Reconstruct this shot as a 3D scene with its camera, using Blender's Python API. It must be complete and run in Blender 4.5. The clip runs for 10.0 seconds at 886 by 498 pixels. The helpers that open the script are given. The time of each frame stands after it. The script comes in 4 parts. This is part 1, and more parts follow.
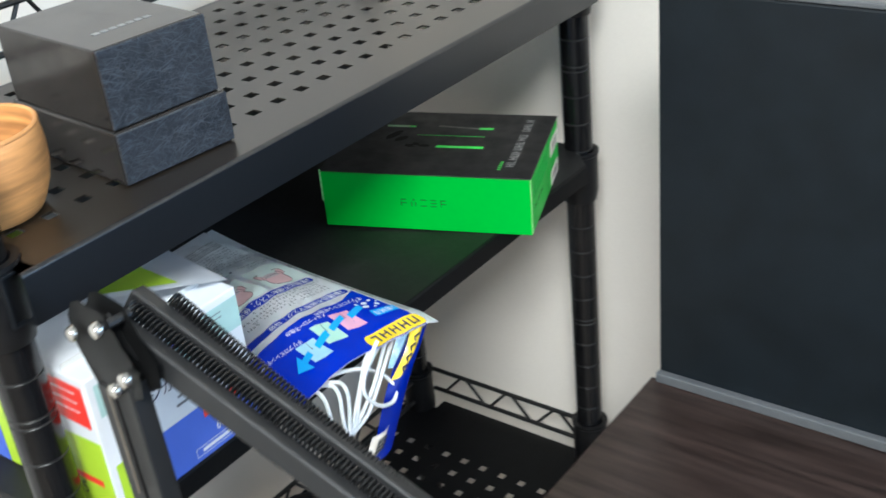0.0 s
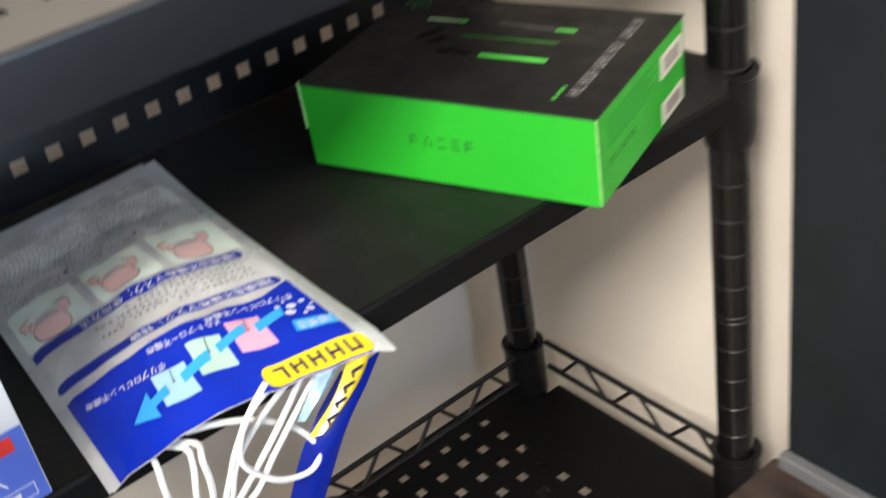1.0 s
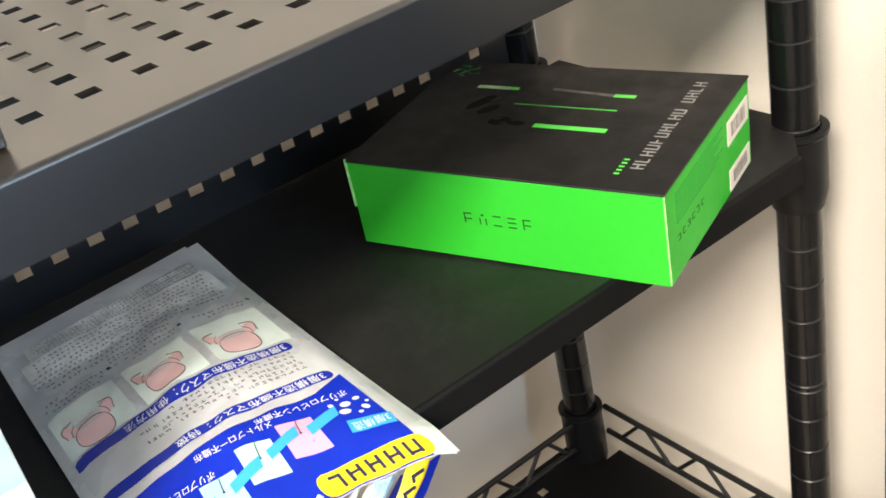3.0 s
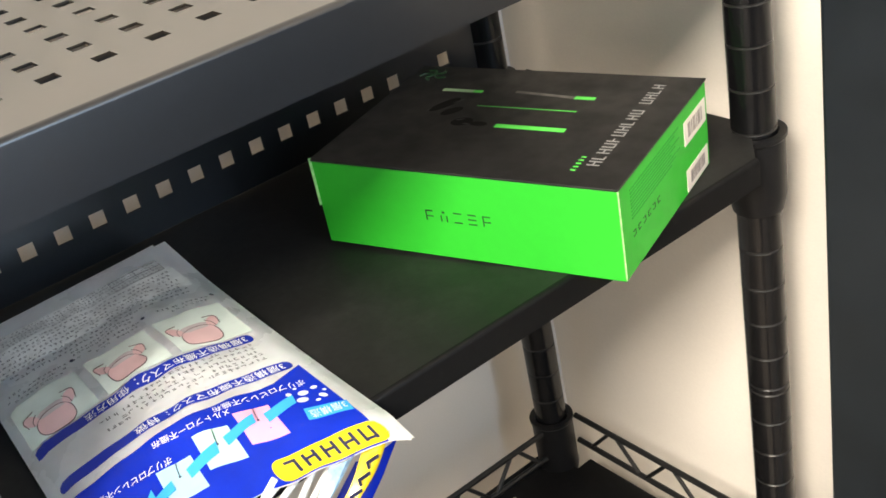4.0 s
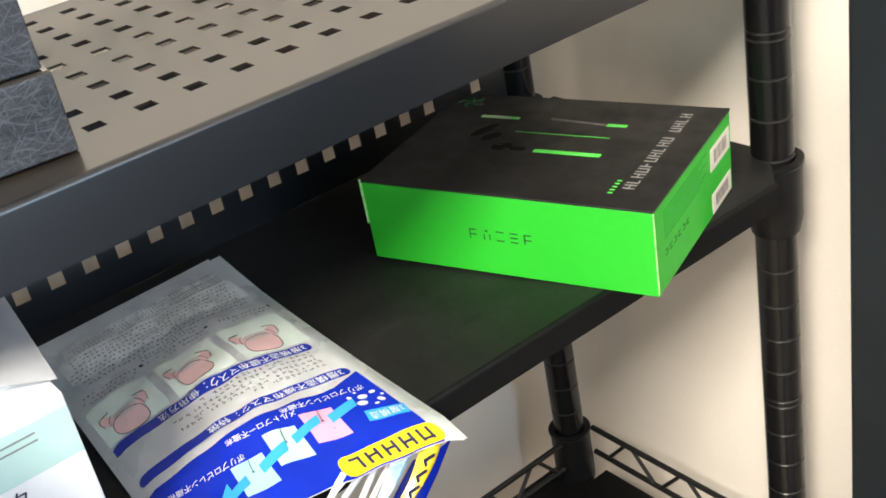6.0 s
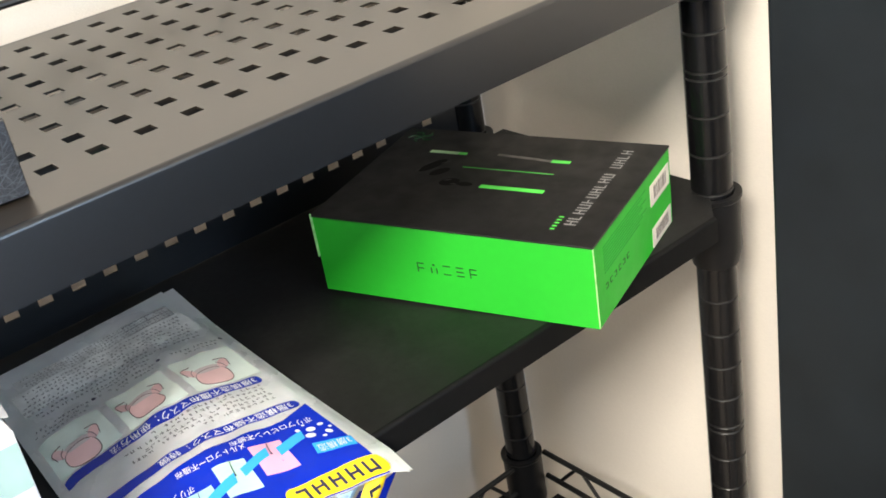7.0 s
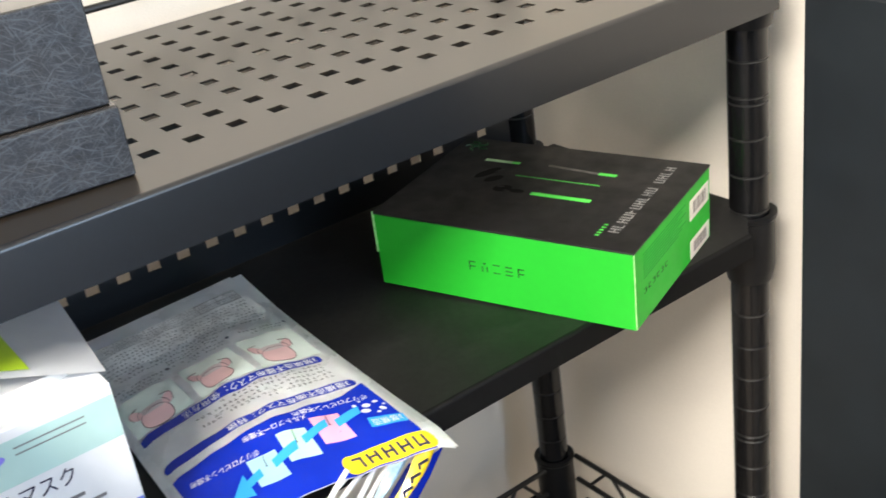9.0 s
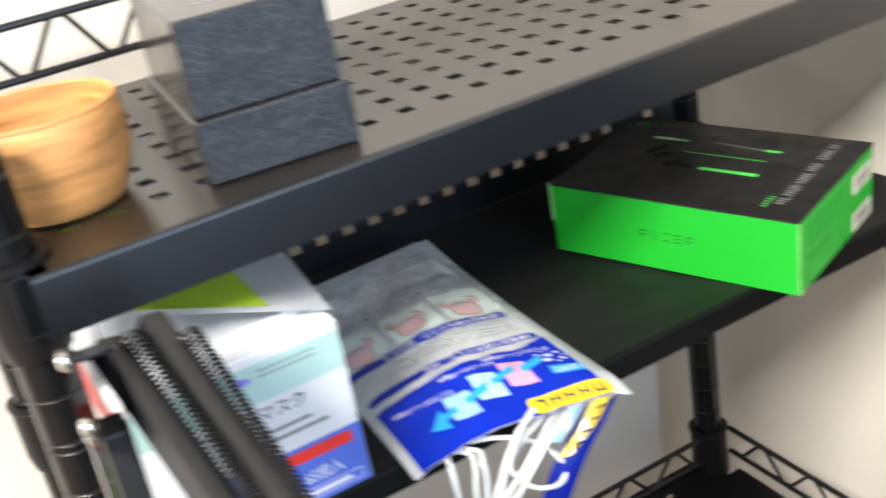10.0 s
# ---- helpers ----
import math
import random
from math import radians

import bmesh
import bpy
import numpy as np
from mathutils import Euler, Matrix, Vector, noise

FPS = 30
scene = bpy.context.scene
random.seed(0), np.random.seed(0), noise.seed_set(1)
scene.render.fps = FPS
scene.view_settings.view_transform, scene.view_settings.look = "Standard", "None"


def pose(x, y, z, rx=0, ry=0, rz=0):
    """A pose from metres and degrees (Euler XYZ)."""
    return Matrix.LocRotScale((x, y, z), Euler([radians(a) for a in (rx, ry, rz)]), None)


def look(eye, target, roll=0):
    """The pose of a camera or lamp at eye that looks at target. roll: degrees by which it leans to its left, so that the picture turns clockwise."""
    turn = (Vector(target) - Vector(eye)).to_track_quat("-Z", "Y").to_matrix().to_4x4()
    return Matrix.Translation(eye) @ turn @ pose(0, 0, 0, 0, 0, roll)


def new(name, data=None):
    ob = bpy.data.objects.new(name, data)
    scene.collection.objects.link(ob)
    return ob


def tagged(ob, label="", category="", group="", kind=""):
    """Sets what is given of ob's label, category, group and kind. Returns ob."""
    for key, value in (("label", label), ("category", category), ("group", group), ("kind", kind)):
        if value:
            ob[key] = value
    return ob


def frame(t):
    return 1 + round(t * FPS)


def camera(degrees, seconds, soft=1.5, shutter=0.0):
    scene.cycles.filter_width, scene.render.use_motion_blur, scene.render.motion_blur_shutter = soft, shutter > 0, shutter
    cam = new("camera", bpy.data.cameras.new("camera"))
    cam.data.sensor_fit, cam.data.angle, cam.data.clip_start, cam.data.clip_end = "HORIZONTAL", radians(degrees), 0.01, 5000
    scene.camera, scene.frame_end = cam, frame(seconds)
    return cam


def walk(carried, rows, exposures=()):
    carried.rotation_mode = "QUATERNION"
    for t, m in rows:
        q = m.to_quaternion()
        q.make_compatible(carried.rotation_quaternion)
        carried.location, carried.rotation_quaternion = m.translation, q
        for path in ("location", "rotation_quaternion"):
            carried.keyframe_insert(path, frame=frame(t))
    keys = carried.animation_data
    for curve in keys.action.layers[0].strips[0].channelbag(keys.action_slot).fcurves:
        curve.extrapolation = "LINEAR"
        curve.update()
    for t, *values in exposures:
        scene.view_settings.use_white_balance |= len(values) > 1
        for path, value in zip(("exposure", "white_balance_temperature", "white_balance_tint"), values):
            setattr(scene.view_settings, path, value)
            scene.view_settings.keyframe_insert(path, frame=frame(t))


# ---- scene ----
cam = camera(42.8, 10.0, soft=1.65, shutter=0.5)
PATH = [
    (0, (0.4720, -0.7810, 1.2370), (-0.6380, 0.5820, 0.2830), -6.20),
    (0.4, (0.4669, -0.6285, 1.2164), (-0.8422, 0.5259, 0.2384), -9.86),
    (0.5, (0.4710, -0.5790, 1.1980), (-0.8960, 0.5190, 0.2360), -10.30),
    (0.6, (0.4592, -0.5494, 1.1926), (-0.9122, 0.5130, 0.1978), -10.60),
    (1, (0.3840, -0.4700, 1.1130), (-1.0210, 0.4670, 0.0420), -10.50),
    (1.2, (0.3569, -0.4643, 1.0988), (-1.0677, 0.4178, 0.0078), -10.32),
    (1.5, (0.3370, -0.4500, 1.1030), (-1.1290, 0.3840, 0.0300), -11.90),
    (2, (0.3390, -0.4470, 1.1110), (-1.1560, 0.4090, 0.0940), -12.30),
    (2.2, (0.3415, -0.4439, 1.1159), (-1.1517, 0.4217, 0.1060), -12.49),
    (3.3, (0.3586, -0.4544, 1.1181), (-1.1070, 0.4717, 0.1210), -12.81),
    (3.5, (0.3650, -0.4510, 1.1120), (-1.1090, 0.4880, 0.1390), -12.30),
    (4, (0.3700, -0.4530, 1.1070), (-1.1020, 0.4940, 0.1390), -12.30),
    (4.5, (0.3700, -0.4650, 1.1170), (-1.0990, 0.4940, 0.1580), -11.60),
    (5, (0.3800, -0.4780, 1.1150), (-1.1020, 0.4870, 0.1810), -10.70),
    (5.2, (0.3778, -0.4857, 1.1149), (-1.1138, 0.4766, 0.1929), -10.56),
    (6.3, (0.3873, -0.4917, 1.1351), (-1.0778, 0.4898, 0.1931), -11.94),
    (6.5, (0.3900, -0.4840, 1.1380), (-1.0700, 0.5120, 0.2040), -11.90),
    (7, (0.3980, -0.4900, 1.1420), (-1.0440, 0.5430, 0.2190), -10.50),
    (7.5, (0.3970, -0.5140, 1.1380), (-1.0330, 0.5260, 0.2030), -7.30),
    (8, (0.4070, -0.5130, 1.1530), (-1.0340, 0.5130, 0.2200), -6.80),
    (8.5, (0.4230, -0.5200, 1.1540), (-1.0310, 0.5180, 0.2550), -5.90),
    (9, (0.4300, -0.5240, 1.1550), (-1.0630, 0.4700, 0.2700), -8.40),
    (9.2, (0.4408, -0.5154, 1.1610), (-1.0813, 0.4355, 0.2786), -10.22),
    (9.5, (0.4570, -0.5180, 1.1700), (-1.0980, 0.3890, 0.2970), -11.40),
    (9.6, (0.4620, -0.5260, 1.1702), (-1.0992, 0.3684, 0.2968), -11.10),
    (9.9, (0.4745, -0.5611, 1.1648), (-1.1456, 0.2464, 0.3122), -10.90),
    (10, (0.4670, -0.5770, 1.1710), (-1.1560, 0.2140, 0.3090), -10.60),
]
LOOKS = [(0.0, -0.66, 5500, 5), (0.5, -0.64, 5650, 7), (0.8, -0.46, 6200, 10), (1.1, -0.30, 6650, 11), (2.0, -0.03, 6800, 11), (4.5, 0.10, 6800, 11),
         (6.6, -0.08, 6600, 10), (7.5, -0.10, 6550, 10), (9.0, -0.08, 6450, 10), (9.6, -0.18, 6400, 10), (10.0, -0.16, 6200, 10)]
walk(cam, [(t, look(eye, target, roll)) for t, eye, target, roll in PATH], LOOKS)

# ---- world, windows, exposure ----
world = bpy.data.worlds.new("world")
scene.world = world
world.use_nodes = True
_bg = world.node_tree.nodes["Background"]
_sky = world.node_tree.nodes.new("ShaderNodeTexSky")
_sky.sky_type, _sky.sun_disc = "NISHITA", False
_sky.sun_elevation, _sky.sun_rotation = radians(35), radians(200)
world.node_tree.links.new(_sky.outputs[0], _bg.inputs[0])
_bg.inputs[1].default_value = 0.1


def unseen_light(name, m, w, h, power, color):
    lamp = bpy.data.lights.new(name, "AREA")
    lamp.shape, lamp.size, lamp.size_y, lamp.energy, lamp.color = "RECTANGLE", w, h, power, color
    ob = new(name, lamp)
    ob.matrix_world = m
    return ob


unseen_light("unseen_light", look((0.62, -2.36, 1.60), (0.0, 0.0, 0.8)), 0.6, 0.8, 7.5, (0.96, 0.97, 1.0))
# Bluish fill from the front, added to lift the rims and the bag.
unseen_light("unseen_light", look((2.36, -0.75, 1.45), (0.0, -0.6, 1.1)), 1.1, 1.0, 16.0, (0.66, 0.82, 1.0))
# Blue source added beyond the desk board for the highlight along the shelf rims.
unseen_light("unseen_light", look((1.75, 0.02, 1.42), (0.0, -0.9, 0.95)), 0.7, 0.9, 25.0, (0.50, 0.72, 1.0))
unseen_light("ceiling_light_glow", look((1.08, -1.75, 2.318), (1.08, -1.75, 0.0)), 0.74, 0.74, 186.0, (1.0, 0.93, 0.83))


# ---- materials ----
def mat(name, color, rough=0.5, metal=0.0, spec=0.5, grain=0.0, scale=60.0, bump=0.0, bscale=400.0, rvar=0.0,
        stain=0.0, sscale=9.0, coat=0.0, stretch=None, trans=0.0, sss=0.0, per_object=0.0):
    m = bpy.data.materials.new(name)
    m.use_nodes = True
    nt = m.node_tree
    n, l = nt.nodes, nt.links
    b = n["Principled BSDF"]
    b.inputs["Roughness"].default_value = rough
    b.inputs["Metallic"].default_value = metal
    b.inputs["Specular IOR Level"].default_value = spec
    b.inputs["Coat Weight"].default_value = coat
    b.inputs["Coat Roughness"].default_value = 0.15
    b.inputs["Transmission Weight"].default_value = trans
    b.inputs["Subsurface Weight"].default_value = sss
    b.inputs["Base Color"].default_value = (*color, 1)
    tc = n.new("ShaderNodeTexCoord")
    mp = n.new("ShaderNodeMapping")
    l.new(tc.outputs["Object"], mp.inputs[0])
    if stretch:
        mp.inputs["Scale"].default_value = stretch

    def tex(sc, detail):
        t = n.new("ShaderNodeTexNoise")
        t.inputs["Scale"].default_value, t.inputs["Detail"].default_value = sc, detail
        l.new(mp.outputs[0], t.inputs["Vector"])
        return t

    def spread(sock, lo, hi):
        r = n.new("ShaderNodeMapRange")
        r.inputs[1].default_value, r.inputs[2].default_value = 0.3, 0.7
        r.inputs[3].default_value, r.inputs[4].default_value = lo, hi
        l.new(sock, r.inputs[0])
        return r.outputs[0]

    val = None
    if grain:
        val = spread(tex(scale, 5).outputs[0], 1 - grain, 1 + grain)
    if stain:
        s2 = spread(tex(sscale, 4).outputs[0], 1 - stain, 1 + stain)
        if val:
            mu = n.new("ShaderNodeMath")
            mu.operation = "MULTIPLY"
            l.new(val, mu.inputs[0])
            l.new(s2, mu.inputs[1])
            val = mu.outputs[0]
        else:
            val = s2
    if per_object:
        oi = n.new("ShaderNodeObjectInfo")
        r = n.new("ShaderNodeMapRange")
        r.inputs[3].default_value, r.inputs[4].default_value = 1 - per_object, 1 + per_object
        l.new(oi.outputs["Random"], r.inputs[0])
        if val:
            mu = n.new("ShaderNodeMath")
            mu.operation = "MULTIPLY"
            l.new(val, mu.inputs[0])
            l.new(r.outputs[0], mu.inputs[1])
            val = mu.outputs[0]
        else:
            val = r.outputs[0]
    if val:
        vm = n.new("ShaderNodeVectorMath")
        vm.operation = "SCALE"
        vm.inputs[0].default_value = color
        l.new(val, vm.inputs["Scale"])
        l.new(vm.outputs[0], b.inputs["Base Color"])
    if rvar:
        l.new(spread(tex(scale * 0.4 + 3, 4).outputs[0], max(0.02, rough - rvar), min(1, rough + rvar)), b.inputs["Roughness"])
    if bump:
        bp = n.new("ShaderNodeBump")
        bp.inputs["Strength"].default_value, bp.inputs["Distance"].default_value = bump, 0.001
        l.new(tex(bscale, 3).outputs[0], bp.inputs["Height"])
        l.new(bp.outputs[0], b.inputs["Normal"])
    return m


POWDER = mat("black_powder_coat", (0.0050, 0.0062, 0.0082), 0.32, spec=0.72, grain=0.12, scale=300, stain=0.12, sscale=14)
# Upper shelf's coat; base warmed to hold the beige reflection of the wall.
SHEET = mat("beige_sheen_black_coat", (0.0150, 0.0118, 0.0082), 0.28, spec=0.76, grain=0.10, scale=300, stain=0.10, sscale=9)
DUSTY = mat("dusty_black_coat", (0.0098, 0.0096, 0.0093), 0.55, spec=0.36, grain=0.3, scale=260, stain=0.4, sscale=22, bump=0.04, bscale=700)
POLE = mat("black_pole_coat", (0.005, 0.005, 0.0055), 0.24, spec=0.42, grain=0.1, scale=200)
# Groove colour lightened to paint in the glints their rings catch.
GROOVE = mat("glint_groove", (0.030, 0.030, 0.029), 0.30, metal=0.5, grain=0.6, scale=90)
MATTE = mat("matte_black_coat", (0.0042, 0.0042, 0.0044), 0.5, spec=0.14, grain=0.2, scale=260, stain=0.2, sscale=18)
WIRE = mat("black_wire_coat", (0.0055, 0.0055, 0.0055), 0.4, grain=0.2, scale=150)
SLEEVE = mat("black_plastic_sleeve", (0.0055, 0.0055, 0.006), 0.42, spec=0.35, grain=0.2, scale=150, bump=0.1, bscale=1200)
WALL = mat("cream_wallpaper", (0.74, 0.69, 0.615), 0.85, spec=0.25, grain=0.02, scale=500, bump=0.22, bscale=700, stain=0.025, sscale=3, stretch=(1, 1, 1.8))
# For the unseen walls; dark so that less bounce greys the black parts.
FARWALL = mat("dark_unseen_wall", (0.25, 0.235, 0.215), 0.85, spec=0.2, grain=0.05, scale=300, bump=0.2, bscale=600)
CEIL = mat("white_ceiling", (0.62, 0.61, 0.59), 0.9, grain=0.03, scale=60)
FLOOR = mat("wood_floor", (0.20, 0.165, 0.13), 0.45, grain=0.25, scale=14, stretch=(1, 8, 1), stain=0.15)
DESKTOP = mat("dark_wood_laminate", (0.030, 0.020, 0.017), 0.36, spec=0.35, grain=0.45, scale=11, stretch=(1.2, 16, 16), stain=0.2, sscale=5, bump=0.12, bscale=240, rvar=0.08)
METAL = mat("black_steel", (0.02, 0.02, 0.02), 0.4, metal=0.2)
BOARD = mat("black_board", (0.0058, 0.0088, 0.0115), 0.5, spec=0.28, grain=0.2, scale=40, stain=0.15)
TRIM = mat("grey_trim", (0.10, 0.105, 0.11), 0.4, grain=0.1)
GREEN = mat("green_card", (0.020, 0.425, 0.026), 0.45, spec=0.35, grain=0.02, scale=200, rvar=0.05, stain=0.03)
CARD = mat("black_card", (0.0085, 0.0085, 0.0085), 0.45, grain=0.25, scale=180, rvar=0.1, stain=0.3, sscale=25, bump=0.05, bscale=1500)
EDGE = mat("worn_card_edge", (0.30, 0.62, 0.22), 0.7, grain=0.3, scale=300)
INKDK = mat("dark_ink", (0.01, 0.05, 0.012), 0.5)
INKGREEN = mat("light_green_ink", (0.10, 0.72, 0.09), 0.4, grain=0.15, scale=120)
INKPALE = mat("pale_green_ink", (0.40, 0.62, 0.33), 0.4, grain=0.2, scale=120)
INKGREY = mat("grey_ink", (0.13, 0.12, 0.11), 0.35, grain=0.4, scale=150)
INKTXT = mat("silver_ink", (0.28, 0.28, 0.27), 0.35)
INKBUD = mat("soft_black_ink", (0.003, 0.003, 0.003), 0.5, spec=0.15, grain=0.5, scale=300)
INKGLINT = mat("dim_grey_ink", (0.050, 0.050, 0.050), 0.4, grain=0.5, scale=250)
LOGO = mat("dim_green_ink", (0.006, 0.050, 0.012), 0.4, grain=0.4, scale=140)
STICKER = mat("cream_sticker", (0.70, 0.64, 0.55), 0.6, grain=0.04)
BARINK = mat("black_ink", (0.03, 0.03, 0.03), 0.6)
FADED = mat("faded_bar_ink", (0.30, 0.26, 0.23), 0.6, grain=0.3, scale=400)
BARGREY = mat("grey_line_ink", (0.015, 0.30, 0.03), 0.6)
FILM = mat("white_film", (0.93, 0.93, 0.94), 0.28, spec=0.55, grain=0.04, scale=60, stain=0.05, sscale=30, bump=0.45, bscale=70, rvar=0.08, coat=0.4, sss=0.15)
FILMGREY = mat("grey_print_film", (0.72, 0.73, 0.73), 0.3, grain=0.25, scale=120, stain=0.3, sscale=40, bump=0.3, bscale=90, coat=0.4)
FILMPALE = mat("pale_grey_print_film", (0.86, 0.87, 0.87), 0.3, grain=0.12, scale=120, stain=0.25, sscale=40, coat=0.4)
PALESHAPE = mat("pale_mauve_print", (0.60, 0.52, 0.52), 0.25, grain=0.1, coat=0.3)
PALEGREY = mat("pale_grey_print", (0.62, 0.66, 0.74), 0.3, grain=0.2, coat=0.3)
MINT = mat("mint_print", (0.76, 0.85, 0.79), 0.25, grain=0.10, coat=0.3)
PINK = mat("pink_print", (0.80, 0.53, 0.53), 0.25, grain=0.08, coat=0.3)
BLUE = mat("royal_blue_print", (0.004, 0.024, 0.42), 0.22, grain=0.08, scale=50, bump=0.3, bscale=90, coat=0.4)
BANDBLUE = mat("band_blue_print", (0.012, 0.030, 0.35), 0.25, grain=0.08, coat=0.3)
SKY = mat("sky_blue_print", (0.04, 0.36, 0.80), 0.25, coat=0.3)
PALEBLUE = mat("pale_blue_print", (0.36, 0.60, 0.72), 0.25, coat=0.3)
PALEPRINT = mat("faded_blue_print", (0.22, 0.36, 0.50), 0.35, grain=0.4, scale=300)
PALEGREEN = mat("pale_mint_print", (0.42, 0.66, 0.54), 0.25, coat=0.3)
PALEPINK = mat("pale_pink_print", (0.72, 0.38, 0.52), 0.25, coat=0.3)
YELLOW = mat("yellow_print", (0.80, 0.58, 0.02), 0.25, coat=0.3)
WHITEINK = mat("white_ink", (0.80, 0.80, 0.82), 0.3)
NAVYINK = mat("navy_ink", (0.02, 0.022, 0.06), 0.35)
SKETCH = mat("brown_line_ink", (0.13, 0.075, 0.07), 0.4)
GREYINK = mat("text_grey_ink", (0.17, 0.17, 0.18), 0.5)
CORD = mat("white_elastic_cord", (0.82, 0.81, 0.79), 0.8, grain=0.05, scale=900, bump=0.5, bscale=1500, sss=0.1)
CARTON = mat("white_carton", (0.70, 0.72, 0.75), 0.38, grain=0.02, scale=100, stain=0.04, sscale=20)
CARTONIN = mat("carton_inside", (0.60, 0.60, 0.58), 0.8, grain=0.05)
TEAL = mat("pale_teal_print", (0.40, 0.58, 0.56), 0.38, stain=0.12, sscale=25)
LIME = mat("lime_print", (0.42, 0.62, 0.03), 0.38, grain=0.03)
CBLUE = mat("mid_blue_print", (0.09, 0.16, 0.62), 0.38, grain=0.03)
RED = mat("red_print", (0.80, 0.045, 0.03), 0.38, grain=0.03)
PURPLE = mat("violet_print", (0.22, 0.20, 0.72), 0.4)
LEATHER = mat("black_textured_paper", (0.0095, 0.0112, 0.0150), 0.48, grain=0.4, scale=220, bump=0.25, bscale=900, rvar=0.1, stain=0.25, sscale=30)
SATIN = mat("black_satin_paper", (0.026, 0.023, 0.021), 0.16, grain=0.15, scale=90, rvar=0.08)
SILVER = mat("silver_foil", (0.30, 0.30, 0.29), 0.45, metal=0.5)
WOOD = mat("turned_wood", (0.54, 0.26, 0.085), 0.5, grain=0.35, scale=22, stretch=(1, 1, 9), stain=0.25, sscale=16, bump=0.15, bscale=200)
ARM = mat("black_arm_paint", (0.013, 0.013, 0.013), 0.45, grain=0.15, bump=0.1, bscale=900)
CHROME = mat("chrome_bolt", (0.62, 0.60, 0.56), 0.22, metal=1.0, grain=0.1)
SPRING = mat("dark_steel_spring", (0.05, 0.05, 0.05), 0.30, metal=0.9)
CURTAIN = mat("window_frame_white", (0.75, 0.75, 0.74), 0.5)


def scratched(m):
    """Fine pale fibres, lying every way, over the paper of the watch box."""
    nt = m.node_tree
    n, l = nt.nodes, nt.links
    b = n["Principled BSDF"]
    base = b.inputs["Base Color"].links[0].from_socket
    tc = n.new("ShaderNodeTexCoord")
    acc = None
    for turn, along, across, low in ((8, 75.0, 1500.0, 0.58), (38, 100.0, 1700.0, 0.60), (68, 95.0, 1500.0, 0.60), (100, 110.0, 1600.0, 0.61), (136, 85.0, 1500.0, 0.59), (163, 70.0, 1300.0, 0.58), (25, 60.0, 1400.0, 0.60)):
        rot = n.new("ShaderNodeMapping")
        rot.inputs["Rotation"].default_value = (radians(turn), 0, 0)
        rot.inputs["Location"].default_value = (0.0, turn * 0.013, turn * 0.007)
        l.new(tc.outputs["Object"], rot.inputs[0])
        sc = n.new("ShaderNodeMapping")
        sc.inputs["Scale"].default_value = (1.0, along, across)
        l.new(rot.outputs[0], sc.inputs[0])
        ns = n.new("ShaderNodeTexNoise")
        ns.inputs["Scale"].default_value, ns.inputs["Detail"].default_value, ns.inputs["Distortion"].default_value = 1.0, 1.5, 0.5
        l.new(sc.outputs[0], ns.inputs["Vector"])
        r = n.new("ShaderNodeMapRange")
        r.inputs[1].default_value, r.inputs[2].default_value, r.inputs[3].default_value, r.inputs[4].default_value = low, low + 0.10, 0.0, 1.0
        l.new(ns.outputs[0], r.inputs[0])
        if acc:
            mx = n.new("ShaderNodeMath")
            mx.operation = "MAXIMUM"
            l.new(acc, mx.inputs[0])
            l.new(r.outputs[0], mx.inputs[1])
            acc = mx.outputs[0]
        else:
            acc = r.outputs[0]
    sc = n.new("ShaderNodeMath")
    sc.operation = "MULTIPLY"
    sc.inputs[1].default_value = 0.26
    l.new(acc, sc.inputs[0])
    mix = n.new("ShaderNodeMix")
    mix.data_type = "RGBA"
    l.new(sc.outputs[0], mix.inputs[0])
    l.new(base, mix.inputs[6])
    mix.inputs[7].default_value = (0.13, 0.15, 0.18, 1)
    l.new(mix.outputs[2], b.inputs["Base Color"])


scratched(LEATHER)


# ---- mesh helpers ----
def part(name, bm, material, parent=None, label="", smooth=False):
    me = bpy.data.meshes.new(name)
    bm.to_mesh(me)
    bm.free()
    me.materials.append(material)
    if smooth:
        for p in me.polygons:
            p.use_smooth = True
        me.set_sharp_from_angle(angle=radians(35))
    ob = new(name, me)
    ob.parent = parent
    if label:
        ob["label"] = label
    return ob


def empty(name, label, category, m=None, group=""):
    ob = new(name)
    if m is not None:
        ob.matrix_world = m
    return tagged(ob, label, category, group)


def box(lo, hi, bevel=0.0, seg=2):
    bm = bmesh.new()
    bmesh.ops.create_cube(bm, size=1)
    for v in bm.verts:
        v.co = [(lo[i] + hi[i]) / 2 + v.co[i] * (hi[i] - lo[i]) for i in range(3)]
    if bevel:
        bmesh.ops.bevel(bm, geom=bm.edges[:], offset=bevel, segments=seg, affect="EDGES", profile=0.5)
    return bm


def lathe(profile, n=32, centre=(0, 0)):
    """A turned body from (radius, z) pairs."""
    bm = bmesh.new()
    rings = []
    for r, z in profile:
        rings.append([bm.verts.new((centre[0] + r * math.cos(2 * math.pi * k / n), centre[1] + r * math.sin(2 * math.pi * k / n), z)) for k in range(n)])
    for a, b in zip(rings, rings[1:]):
        for k in range(n):
            bm.faces.new((a[k], a[(k + 1) % n], b[(k + 1) % n], b[k]))
    bm.faces.new(rings[0][::-1])
    bm.faces.new(rings[-1])
    bmesh.ops.recalc_face_normals(bm, faces=bm.faces[:])
    return bm


